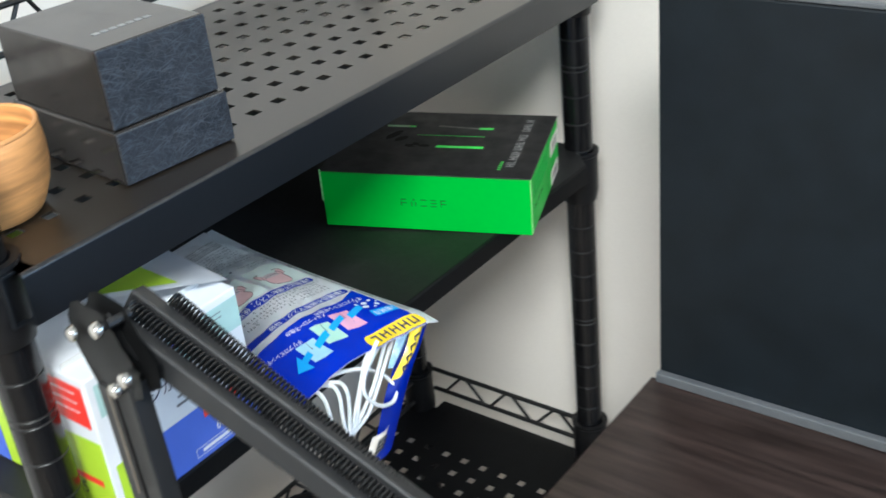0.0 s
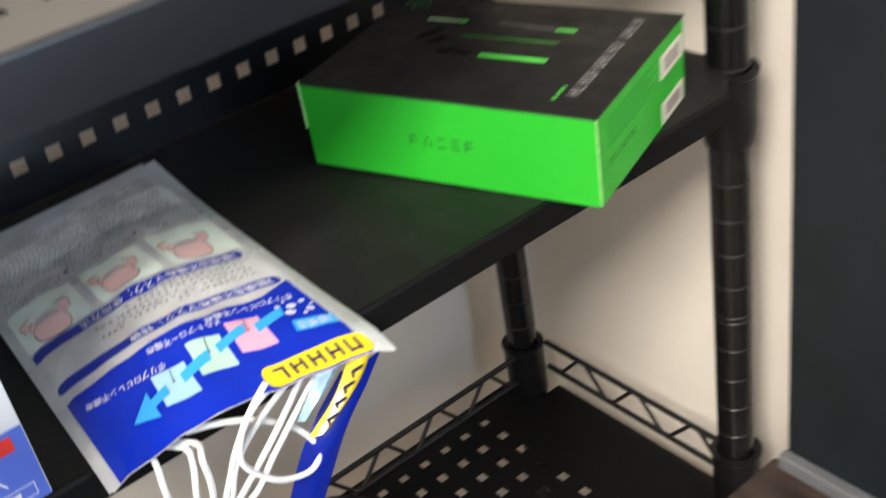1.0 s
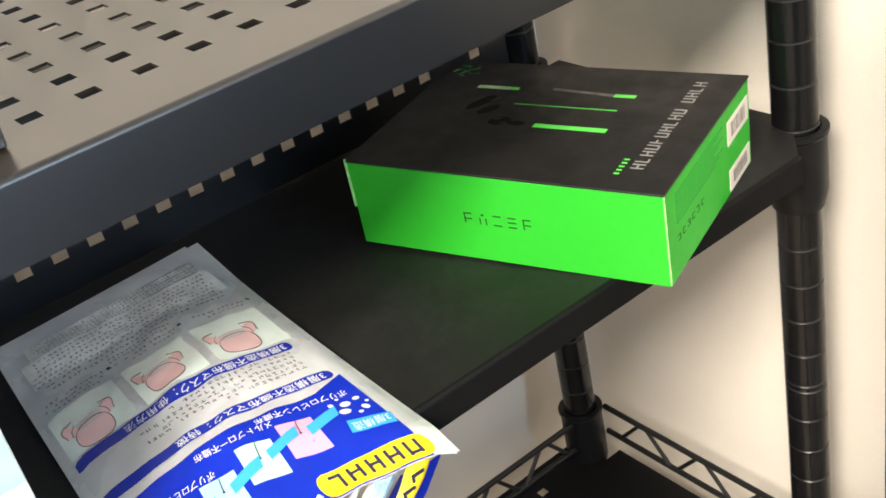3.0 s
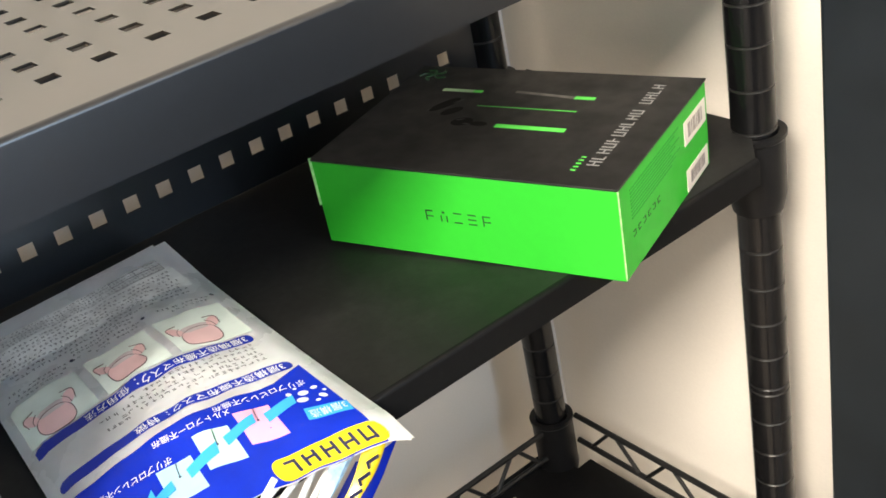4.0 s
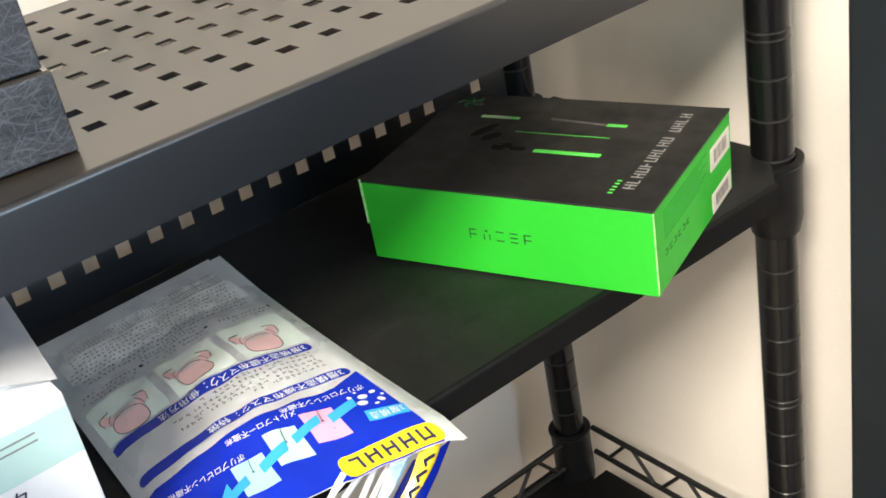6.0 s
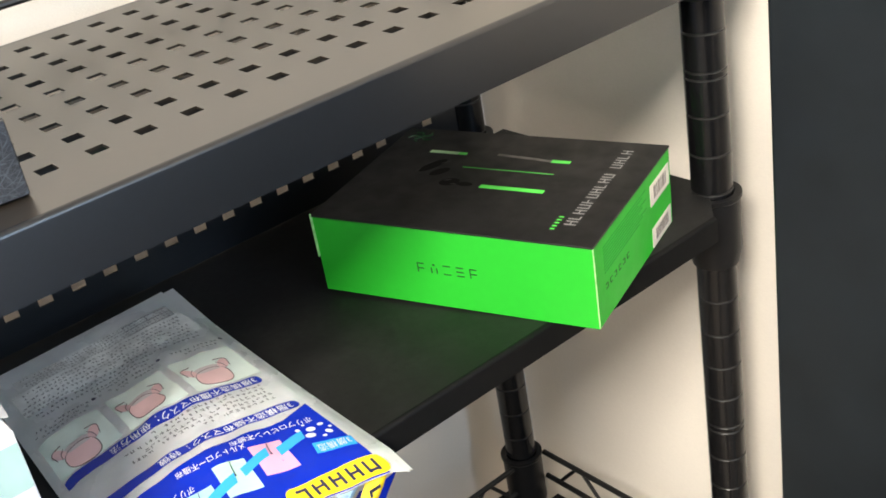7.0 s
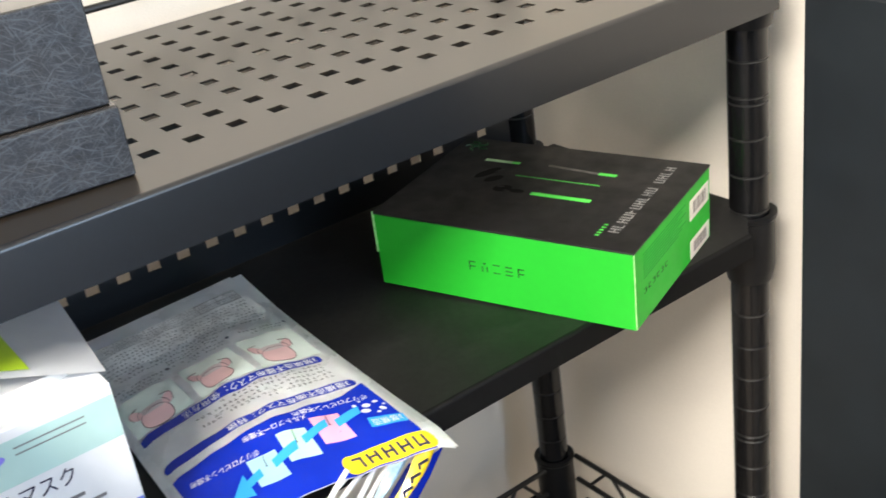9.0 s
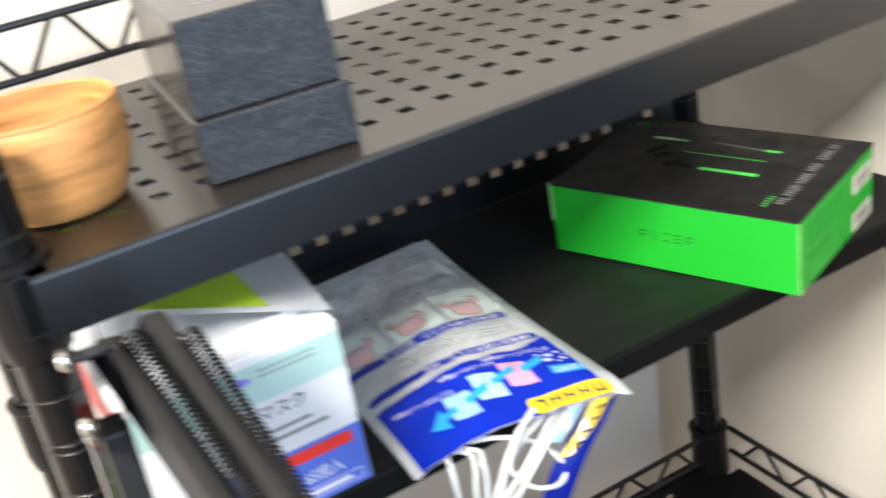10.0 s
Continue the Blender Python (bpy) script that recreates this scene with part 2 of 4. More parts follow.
def sweep(points, radius, n=8, bm=None):
    """A round rod along a line of points."""
    bm = bm or bmesh.new()
    pts = [Vector(p) for p in points]
    rings, up = [], Vector((0.13, 0.31, 0.94))
    for i, p in enumerate(pts):
        d = (pts[min(i + 1, len(pts) - 1)] - pts[max(i - 1, 0)]).normalized()
        side = d.cross(up)
        if side.length < 0.2:
            side = d.cross(Vector((1, 0, 0)))
        side.normalize()
        up = side.cross(d).normalized()
        rings.append([bm.verts.new(p + radius * (math.cos(2 * math.pi * k / n) * side + math.sin(2 * math.pi * k / n) * up)) for k in range(n)])
    for a, b in zip(rings, rings[1:]):
        for k in range(n):
            bm.faces.new((a[k], a[(k + 1) % n], b[(k + 1) % n], b[k]))
    bm.faces.new(rings[0][::-1])
    bm.faces.new(rings[-1])
    return bm


def smooth_line(ctrl, steps=8):
    """A Catmull-Rom line through the points."""
    c = [Vector(p) for p in ctrl]
    c = [2 * c[0] - c[1]] + c + [2 * c[-1] - c[-2]]
    out = []
    for i in range(1, len(c) - 2):
        a, b, d, e = c[i - 1:i + 3]
        for k in range(steps):
            t = k / steps
            out.append(0.5 * (2 * b + (d - a) * t + (2 * a - 5 * b + 4 * d - e) * t * t + (3 * b - a - 3 * d + e) * t ** 3))
    return out + [c[-2]]


def prism(profile, y0, y1, axis="y"):
    """A closed (x, z) outline drawn out along y (or an (y, z) outline along x)."""
    bm = bmesh.new()
    put = (lambda a, b, c: (a, c, b)) if axis == "y" else (lambda a, b, c: (c, a, b))
    r0 = [bm.verts.new(put(a, b, y0)) for a, b in profile]
    r1 = [bm.verts.new(put(a, b, y1)) for a, b in profile]
    k = len(profile)
    for i in range(k):
        bm.faces.new((r0[i], r0[(i + 1) % k], r1[(i + 1) % k], r1[i]))
    bm.faces.new(r0)
    bm.faces.new(r1)
    bmesh.ops.recalc_face_normals(bm, faces=bm.faces[:])
    return bm


def perforated(x0, x1, y0, y1, z, thick, holes_x, holes_y, half, axis="z"):
    """A sheet with square holes through it on the grid holes_x by holes_y."""
    def lines(a, b, hs):
        out = [a]
        for h in hs:
            out += [h - half, h + half]
        return out + [b]
    xs, ys = lines(x0, x1, holes_x), lines(y0, y1, holes_y)
    verts, faces = [], []
    nx, ny = len(xs), len(ys)
    for s in (0, -thick):
        for x in xs:
            for y in ys:
                verts.append((x, y, z + s) if axis == "z" else (z + s, y, x))
    at = lambda s, i, j: s * nx * ny + i * ny + j
    hole = lambda i, j: 0 < i < nx - 2 and 0 < j < ny - 2 and i % 2 == 1 and j % 2 == 1
    for i in range(nx - 1):
        for j in range(ny - 1):
            if hole(i, j):
                ring = [(i, j), (i + 1, j), (i + 1, j + 1), (i, j + 1)]
                for (a, b), (c, d) in zip(ring, ring[1:] + ring[:1]):
                    faces.append((at(0, a, b), at(1, a, b), at(1, c, d), at(0, c, d)))
            else:
                faces.append((at(0, i, j), at(0, i + 1, j), at(0, i + 1, j + 1), at(0, i, j + 1)))
                faces.append((at(1, i, j), at(1, i, j + 1), at(1, i + 1, j + 1), at(1, i + 1, j)))
    me = bpy.data.meshes.new("sheet")
    me.from_pydata(verts, [], faces)
    bm = bmesh.new()
    bm.from_mesh(me)
    bpy.data.meshes.remove(me)
    bmesh.ops.recalc_face_normals(bm, faces=bm.faces[:])
    return bm


def letters(body, size, place, width=None):
    """Flat lettering; place maps its (x, y) in metres to a point."""
    cu = bpy.data.curves.new("letters", "FONT")
    cu.body, cu.size, cu.align_x, cu.align_y = body, size, "CENTER", "CENTER"
    cu.resolution_u = 2
    ob = bpy.data.objects.new("letters", cu)
    scene.collection.objects.link(ob)
    dg = bpy.context.evaluated_depsgraph_get()
    me = bpy.data.meshes.new_from_object(ob.evaluated_get(dg))
    bpy.data.objects.remove(ob)
    bm = bmesh.new()
    bm.from_mesh(me)
    xs = [v.co.x for v in bm.verts]
    k = width / (max(xs) - min(xs)) if width and xs else 1.0
    for v in bm.verts:
        v.co = place(v.co.x * k, v.co.y)
    return bm


# ---- room ----
BACK, RIGHT, LEFT, FRONT, TOP = -0.262, 0.047, -2.4, 2.4, 2.4
tagged(part("floor", box((BACK - 0.1, LEFT - 0.1, -0.06), (FRONT + 0.1, RIGHT + 0.1, 0.0)), FLOOR), "brown wood floor of the room", "floor", kind="structure")
tagged(part("ceiling", box((BACK - 0.1, LEFT - 0.1, TOP), (FRONT + 0.1, RIGHT + 0.1, TOP + 0.06)), CEIL), "plain white ceiling", "ceiling", kind="structure")
tagged(part("wall_back", box((BACK - 0.1, LEFT - 0.1, 0.0), (BACK, RIGHT + 0.1, TOP)), WALL), "cream wallpapered wall behind the rack", "wall", kind="structure")


def wall_with_window(name, axis, at, a0, a1, w0, w1, s0, s1, label, wname, material):
    """A wall across axis at a place, with one window opening from w0 to w1 and sill s0 to head s1."""
    bm = bmesh.new()
    for lo, hi in (((a0, 0.0), (w0, TOP)), ((w1, 0.0), (a1, TOP)), ((w0, 0.0), (w1, s0)), ((w0, s1), (w1, TOP))):
        b = box((lo[0], at[0], lo[1]), (hi[0], at[1], hi[1])) if axis == "y" else box((at[0], lo[0], lo[1]), (at[1], hi[0], hi[1]))
        tmp = bpy.data.meshes.new("t")
        b.to_mesh(tmp)
        b.free()
        bm.from_mesh(tmp)
        bpy.data.meshes.remove(tmp)
    tagged(part(name, bm, material), label, "wall", kind="structure")
    win = tagged(new(wname), "unseen white-framed window letting daylight in", "window", kind="structure")
    m0, m1, f = at[0] + 0.03, at[1] - 0.03, 0.04
    for lo, hi in (((w0, s0), (w0 + f, s1)), ((w1 - f, s0), (w1, s1)), ((w0 + f, s0), (w1 - f, s0 + f)), ((w0 + f, s1 - f), (w1 - f, s1))):
        b = box((lo[0], m0, lo[1]), (hi[0], m1, hi[1])) if axis == "y" else box((m0, lo[0], lo[1]), (m1, hi[0], hi[1]))
        part("window_frame", b, CURTAIN, win)


wall_with_window("wall_left", "y", (LEFT - 0.1, LEFT), BACK, FRONT, 0.28, 0.96, 1.15, 2.05, "unseen brown wall with a window, toned dark to cut bounce", "window_1", FARWALL)
# This window is added, out of view, to go with the bluish front fill.
wall_with_window("wall_front", "x", (FRONT, FRONT + 0.1), LEFT - 0.1, RIGHT + 0.1, -1.35, -0.15, 0.9, 2.0, "unseen brown wall with an added wide window, toned dark", "fill_window", FARWALL)
# The opening in this wall is added, unseen, for the blue rim highlight.
wall_with_window("wall_right", "y", (RIGHT, RIGHT + 0.1), BACK, FRONT, 1.36, 2.14, 0.95, 1.90, "cream wallpapered wall beside the rack", "rim_highlight_window", WALL)

clight = empty("ceiling_light", "square white ceiling light with frosted diffuser", "ceiling light")
part("housing", box((0.68, -2.15, 2.345), (1.48, -1.35, 2.40), 0.006), CURTAIN, clight)
DIFF = mat("frosted_diffuser", (0.85, 0.85, 0.82), 0.6)
DIFF.node_tree.nodes["Principled BSDF"].inputs["Emission Color"].default_value = (1.0, 0.92, 0.80, 1)
DIFF.node_tree.nodes["Principled BSDF"].inputs["Emission Strength"].default_value = 3.0
part("diffuser", box((0.695, -2.135, 2.325), (1.465, -1.365, 2.345), 0.004), DIFF, clight)

# ---- storage rack ----
WL, DP = -0.547, -0.200          # left poles' y, back poles' x
POLES = [(0.0, 0.0), (-0.208, -0.0140), (0.0, WL), (DP, WL)]
rack = empty("storage_rack", "black metal storage rack with perforated shelves and grooved poles", "rack")


def pole_profile(z0, z1, r=0.0125):
    prof = [(r - 0.002, z0), (r, z0 + 0.002)]
    k = -30
    marks = []
    while k < 30:
        z = 0.8330 + 0.025 * k
        marks += [z - 0.0022, z + 0.0022] if (k - 3) % 10 == 0 else [z]
        k += 1
    for z in marks:
        if z0 + 0.01 < z < z1 - 0.01:
            prof += [(r, z - 0.0007), (r - 0.0005, z - 0.0002), (r - 0.0005, z + 0.0002), (r, z + 0.0007)]
    return prof + [(r, z1 - 0.004), (r - 0.003, z1)]


for px, py in POLES:
    top = 1.045
    p = part("pole", lathe(pole_profile(0.03, top), 28, (px, py)), POLE, rack, "grooved black steel pole", smooth=True)
    p.data.materials.append(GROOVE)
    for f in p.data.polygons:
        c = f.center
        if math.hypot(c.x - px, c.y - py) < 0.01225 and 0.04 < c.z < top - 0.006 and abs(f.normal.z) < 0.95:
            f.material_index = 1
    part("foot", lathe([(0.010, 0.0), (0.017, 0.003), (0.017, 0.012), (0.006, 0.018), (0.006, 0.034)], 20, (px, py)), SLEEVE, p)


def sleeve(parent, px, py, z0, z1, r=0.0165):
    prof = [(0.0130, z0), (0.0145, z0), (r, z0 + 0.010), (r, z1 - 0.004), (r + 0.0012, z1 - 0.0025), (r + 0.0012, z1), (0.0135, z1), (0.0131, z1 - 0.003)]
    part("sleeve", lathe(prof, 28, (px, py)), SLEEVE, parent, "black corner sleeve", smooth=True)


def lip_outline(edge, ztop, drop, inward, r=0.0024, t=0.0012):
    """Cross-section of a folded rim: rounded outer corner, hanging drop below the top."""
    s = 1 if edge > inward else -1
    out = [(inward, ztop)]
    for k in range(7):
        a = math.pi / 2 * k / 6
        out.append((edge - s * r + s * r * math.sin(a), ztop - r + r * math.cos(a)))
    out += [(edge, ztop - drop), (edge - s * 0.008, ztop - drop), (edge - s * 0.008, ztop - drop + t), (edge - s * t, ztop - drop + t)]
    for k in range(5):
        a = math.pi / 2 * (4 - k) / 4
        out.append((edge - s * r + s * (r - t) * math.sin(a), ztop - r + (r - t) * math.cos(a)))
    return out + [(inward, ztop - t)]


X0, X1 = DP - 0.026, 0.026
HX = [-0.0158 - 0.0232 * k for k in range(9)][::-1]
HY = [-0.3690 + 0.0213 * j for j in range(-8, 15)]


def make_shelf(name, z, drop, holes, zs, label, coat=POWDER, end=-0.0035):
    """One shelf: sheet, folded rims and four corner sleeves; zs: the sleeves' ends."""
    if holes:
        sheet = perforated(X0 + 0.006, X1 - 0.0026, WL + 0.012, -0.012, z, 0.0012, HX, HY, 0.0039)
    else:
        # the front corner is cut back before the pole
        sheet = bmesh.new()
        ring = [(X0 + 0.006, WL + 0.012), (X1 - 0.0026, WL + 0.012), (X1 - 0.0026, end), (X1 - 0.018, -0.012), (X0 + 0.006, -0.012)]
        for zz in (z, z - 0.0012):
            sheet.faces.new([sheet.verts.new((a, b, zz)) for a, b in ring])
        sheet.verts.ensure_lookup_table()
        for k in range(5):
            sheet.faces.new([sheet.verts[q] for q in (k, (k + 1) % 5, 5 + (k + 1) % 5, 5 + k)])
        bmesh.ops.recalc_face_normals(sheet, faces=sheet.faces[:])
    sh = part(name, sheet, SHEET if coat is POWDER else coat, rack, label)
    part("front_rim", prism(lip_outline(X1, z, drop, X1 - 0.0026), WL + 0.0035, end), MATTE if coat is DUSTY else coat, sh, smooth=True)
    part("back_rim", prism(lip_outline(X0, z, drop, X0 + 0.006), WL + 0.012, -0.012), coat, sh, smooth=True)
    part("side_rim", prism(lip_outline(0.004, z, drop, -0.012), DP + 0.012, min(X1 - 0.0065, X1 + end - 0.003), "x"), coat, sh, smooth=True)
    part("side_rim", prism(lip_outline(WL - 0.004, z, drop, WL + 0.012), DP + 0.012, X1 - 0.0065, "x"), coat, sh, smooth=True)
    for px, py in POLES:
        sleeve(sh, px, py, *zs)
    return sh


upper = make_shelf("upper_shelf", 0.9945, 0.0282, True, (0.953, 0.9975), "perforated black sheet-metal shelf")
middle = make_shelf("middle_shelf", 0.8325, 0.0155, False, (0.783, 0.8305), "plain black sheet-metal shelf", DUSTY, -0.0290)
lower = make_shelf("bottom_shelf", 0.4900, 0.016, True, (0.478, 0.5370), "perforated black shelf inside a wire truss", MATTE)
# slotted upstand along the middle shelf's back
part("back_upstand", perforated(0.834, 0.944, WL + 0.013, -0.013, DP - 0.0044, 0.0012, [0.8572], [-0.0520 - 0.0205 * k for k in range(24) if k != 1][::-1], 0.0044, axis="x"), POWDER, middle, "slotted black upstand")


def truss(parent, a, b, z0, z1, bays, flip=False):
    """Two wires with a zigzag between them, from a to b."""
    a, b = Vector((*a, 0)), Vector((*b, 0))
    up = Vector((0, 0, 1))
    for z in (z0, z1):
        part("wire", sweep([a + up * z, b + up * z], 0.0024, 10), WIRE, parent, smooth=True)
    pts = []
    n = bays * 2
    for k in range(n + 1):
        f = 0.06 + 0.88 * k / n
        z = (z0, z1)[(k + flip) % 2]
        for e in (-0.004, 0.004):
            pts.append(a.lerp(b, f) + (b - a).normalized() * e + up * (z + (0.001 if z == z0 else -0.001)))
    part("zigzag_wire", sweep(pts, 0.0017, 8), WIRE, parent, smooth=True)


truss(lower, (DP, 0.004), (0.0, 0.004), 0.5035, 0.5290, 3)
truss(lower, (DP, WL - 0.004), (0.0, WL - 0.004), 0.5035, 0.5290, 3)
truss(lower, (DP - 0.004, WL), (DP - 0.004, 0.0), 0.5035, 0.5290, 9)
truss(upper, (DP - 0.018, WL), (DP - 0.018, 0.0), 1.016, 1.047, 9, True)

# ---- desk ----
desk = empty("desk", "dark brown wood-grain desk with black legs", "desk")
DZ = 0.738
part("desktop", box((0.150, -0.76, DZ - 0.025), (1.32, -0.157, DZ), 0.0015), DESKTOP, desk, "dark brown wood-grain top")
for lx in (0.18, 1.27):
    for ly in (-0.73, -0.18):
        part("leg", box((lx - 0.016, ly - 0.016, 0.0), (lx + 0.016, ly + 0.016, DZ - 0.025), 0.002), METAL, desk)
screen = empty("desk_screen", "matte black upright board standing along the desk's back edge", "board")
part("panel", box((0.1560, -0.1565, DZ - 0.06), (1.30, -0.134, 1.032), 0.002), BOARD, screen)
part("lower_trim", box((0.1560, -0.1630, DZ + 0.0005), (1.30, -0.1567, DZ + 0.0085), 0.001), TRIM, screen, "grey strip")
part("upper_trim", box((0.1560, -0.1580, 1.0322), (1.30, -0.1325, 1.0362), 0.001), TRIM, screen, "grey strip")

# ---- green and black product box ----
GW, GD, GH = 0.1655, 0.1175, 0.0480
gbox = empty("product_box", "green and black cardboard earphone box on the middle shelf", "box", pose(-0.1035, -0.2155, 0.8350, 0.35, 1.15, 21.7))


def gpart(name, lo, hi, material, label="", bevel=0.0, parent=None):
    ob = part(name, box(lo, hi, bevel), material, parent or gbox, label)
    return ob


gbody = gpart("body", (0, 0, 0), (GW, GD, GH - 0.0014), GREEN, "bright green box sides", 0.0006)
glid = gpart("top_panel", (-0.0006, -0.0006, GH - 0.0013), (GW + 0.0004, GD + 0.0006, GH), CARD, "black top panel", 0.0004)
part("worn_edge", box((GW - 0.0004, -0.0004, 0.001), (GW + 0.0004, 0.0003, GH - 0.0010), 0.0002), EDGE, gbody, "pale worn corner")
part("worn_edge", box((-0.0007, -0.0009, GH * 0.45), (0.0004, 0.0004, GH + 0.0006), 0.0003), EDGE, gbody, "pale worn corner")


def top_print(name, u0, v0, u1, v1, material, h=0.00012, skew=0.0):
    bm = bmesh.new()
    vs = [bm.verts.new(p) for p in ((u0, v0, GH + h), (u1, v0 + skew, GH + h), (u1, v1 + skew, GH + h), (u0, v1, GH + h))]
    bm.faces.new(vs)
    part(name, bm, material, glid)


top_print("printed_bar", 0.029, 0.0860, 0.0480, 0.0895, INKPALE)
top_print("printed_bar", 0.048, 0.0862, 0.0535, 0.0893, INKGREEN)
top_print("printed_bar", 0.0725, 0.0885, 0.1075, 0.0912, INKGREY, skew=-0.0032)
top_print("printed_bar", 0.1075, 0.0850, 0.1190, 0.0885, INKGREEN)
top_print("printed_line", 0.0590, 0.0706, 0.1153, 0.0715, INKGREEN)
top_print("printed_bar", 0.0800, 0.0482, 0.1185, 0.0522, INKGREEN)
for u, v, w, l, turn in ((0.040, 0.070, 0.020, 0.0075, 62), (0.048, 0.063, 0.013, 0.0070, 50), (0.060, 0.052, 0.012, 0.0090, 20), (0.070, 0.051, 0.010, 0.0050, 0)):
    bm = bmesh.new()
    bmesh.ops.create_circle(bm, cap_ends=True, radius=0.5, segments=20, matrix=Matrix.Translation((u, v, GH + 0.00010)) @ Matrix.Rotation(radians(turn), 4, "Z") @ Matrix.Diagonal((w, l, 1, 1)))
    part("printed_earbud", bm, INKBUD, glid)
for u, v, w, l, turn in ((0.037, 0.073, 0.0080, 0.0011, 60), (0.043, 0.066, 0.0060, 0.0009, 55), (0.046, 0.075, 0.0070, 0.0008, 48), (0.034, 0.063, 0.0045, 0.0010, 75), (0.058, 0.054, 0.0050, 0.0012, 25), (0.063, 0.050, 0.0035, 0.0010, 10)):
    bm = bmesh.new()
    bmesh.ops.create_circle(bm, cap_ends=True, radius=0.5, segments=14, matrix=Matrix.Translation((u, v, GH + 0.00018)) @ Matrix.Rotation(radians(turn), 4, "Z") @ Matrix.Diagonal((w, l, 1, 1)))
    part("printed_glint", bm, INKGLINT, glid)
for k in range(5):
    a = 0.6 + k * 1.2
    bm = sweep(smooth_line([(0.013, 0.106, GH), (0.013 + 0.006 * math.cos(a), 0.106 + 0.005 * math.sin(a), GH + 0.0001), (0.013 + 0.009 * math.cos(a + 0.5), 0.106 + 0.007 * math.sin(a + 0.5), GH)], 4), 0.0007, 5)
    part("printed_emblem", bm, LOGO, glid)
# product name along the side edge, as plain strokes
for k in range(15):
    if k == 10:
        continue
    v = 0.0185 + k * 0.0060
    top_print("name_stroke", 0.1428, v, 0.1492, v + 0.0010, INKTXT)
    if k % 3 != 1:
        top_print("name_stroke", 0.1428, v + 0.0034, 0.1492, v + 0.0044, INKTXT)
    if k % 2 == 0:
        top_print("name_stroke", 0.1455, v + 0.0010, 0.1463, v + 0.0034, INKTXT)
    else:
        top_print("name_stroke", 0.1484, v + 0.0010, 0.1492, v + 0.0034, INKTXT)
for k in range(5):
    top_print("name_stroke", 0.1375, 0.0125 + k * 0.0032, 0.1400, 0.0137 + k * 0.0032, INKGREEN)


def front_print(name, u0, z0, u1, z1, material):
    part(name, box((u0, -0.00022, z0), (u1, 0.0001, z1)), material, gbody)


# maker's mark on the front, as plain strokes
for k, kind in enumerate("abcda"):
    u = 0.0635 + k * 0.0079
    z0, z1 = 0.0205, 0.0262
    if kind == "a":
        front_print("mark_stroke", u, z0, u + 0.0006, z1, INKDK)
        front_print("mark_stroke", u, z1 - 0.0006, u + 0.0042, z1, INKDK)
        front_print("mark_stroke", u + 0.0008, z0 + 0.0022, u + 0.0042, z0 + 0.0028, INKDK)
    elif kind == "d":
        for z in (z0, (z0 + z1) / 2 - 0.0003, z1 - 0.0006):
            front_print("mark_stroke", u, z, u + 0.0044, z + 0.0006, INKDK)
    elif kind == "c":
        front_print("mark_stroke", u, z0, u + 0.0044, z0 + 0.0006, INKDK)
        front_print("mark_stroke", u, z1 - 0.0006, u + 0.0044, z1, INKDK)
    else:
        front_print("mark_stroke", u + 0.0004, z0, u + 0.0010, z0 + 0.0034, INKDK)
        front_print("mark_stroke", u + 0.0036, z0, u + 0.0042, z0 + 0.0034, INKDK)
        front_print("mark_stroke", u + 0.0016, z1 - 0.0010, u + 0.0030, z1, INKDK)


def side_print(name, v0, z0, v1, z1, material, h=0.0002, parent=None):
    return part(name, box((GW - 0.0001, v0, z0), (GW + h, v1, z1)), material, parent or gbody)


for z0, z1, nbar, dark in ((0.0265, 0.0392, 9, FADED), (0.0012, 0.0130, 12, FADED)):
    st = side_print("barcode_sticker", 0.083, z0, 0.1145, z1, STICKER, 0.0003)
    for k in range(nbar):
        v = 0.088 + k * 0.022 / nbar
        side_print("bar", v, z0 + 0.003, v + (0.0011 if k % 3 else 0.0018), z1 - 0.0022, dark, 0.0005, st)
for k in range(9):
    side_print("printed_line", 0.012, 0.0405 - k * 0.0018, 0.076 - 0.006 * (k % 3), 0.0412 - k * 0.0018, BARGREY)
for k in range(6):
    v = 0.012 + k * 0.0062
    side_print("printed_icon", v, 0.0170, v + 0.0030, 0.0174, INKDK)
    side_print("printed_icon", v, 0.0196, v + 0.0030, 0.0200, INKDK)
    side_print("printed_icon", v + (0.0 if k % 2 else 0.0026), 0.0174, v + (0.0004 if k % 2 else 0.0030), 0.0196, INKDK)

# ---- mask bag ----
maskbag = empty("mask_bag", "opened white and blue plastic mask bag on the middle shelf", "bag")
LB, RB, RF, LF = Vector((-0.163, -0.394)), Vector((-0.165, -0.281)), Vector((0.056, -0.284)), Vector((0.043, -0.407))
BW, BL = 0.117, 0.222


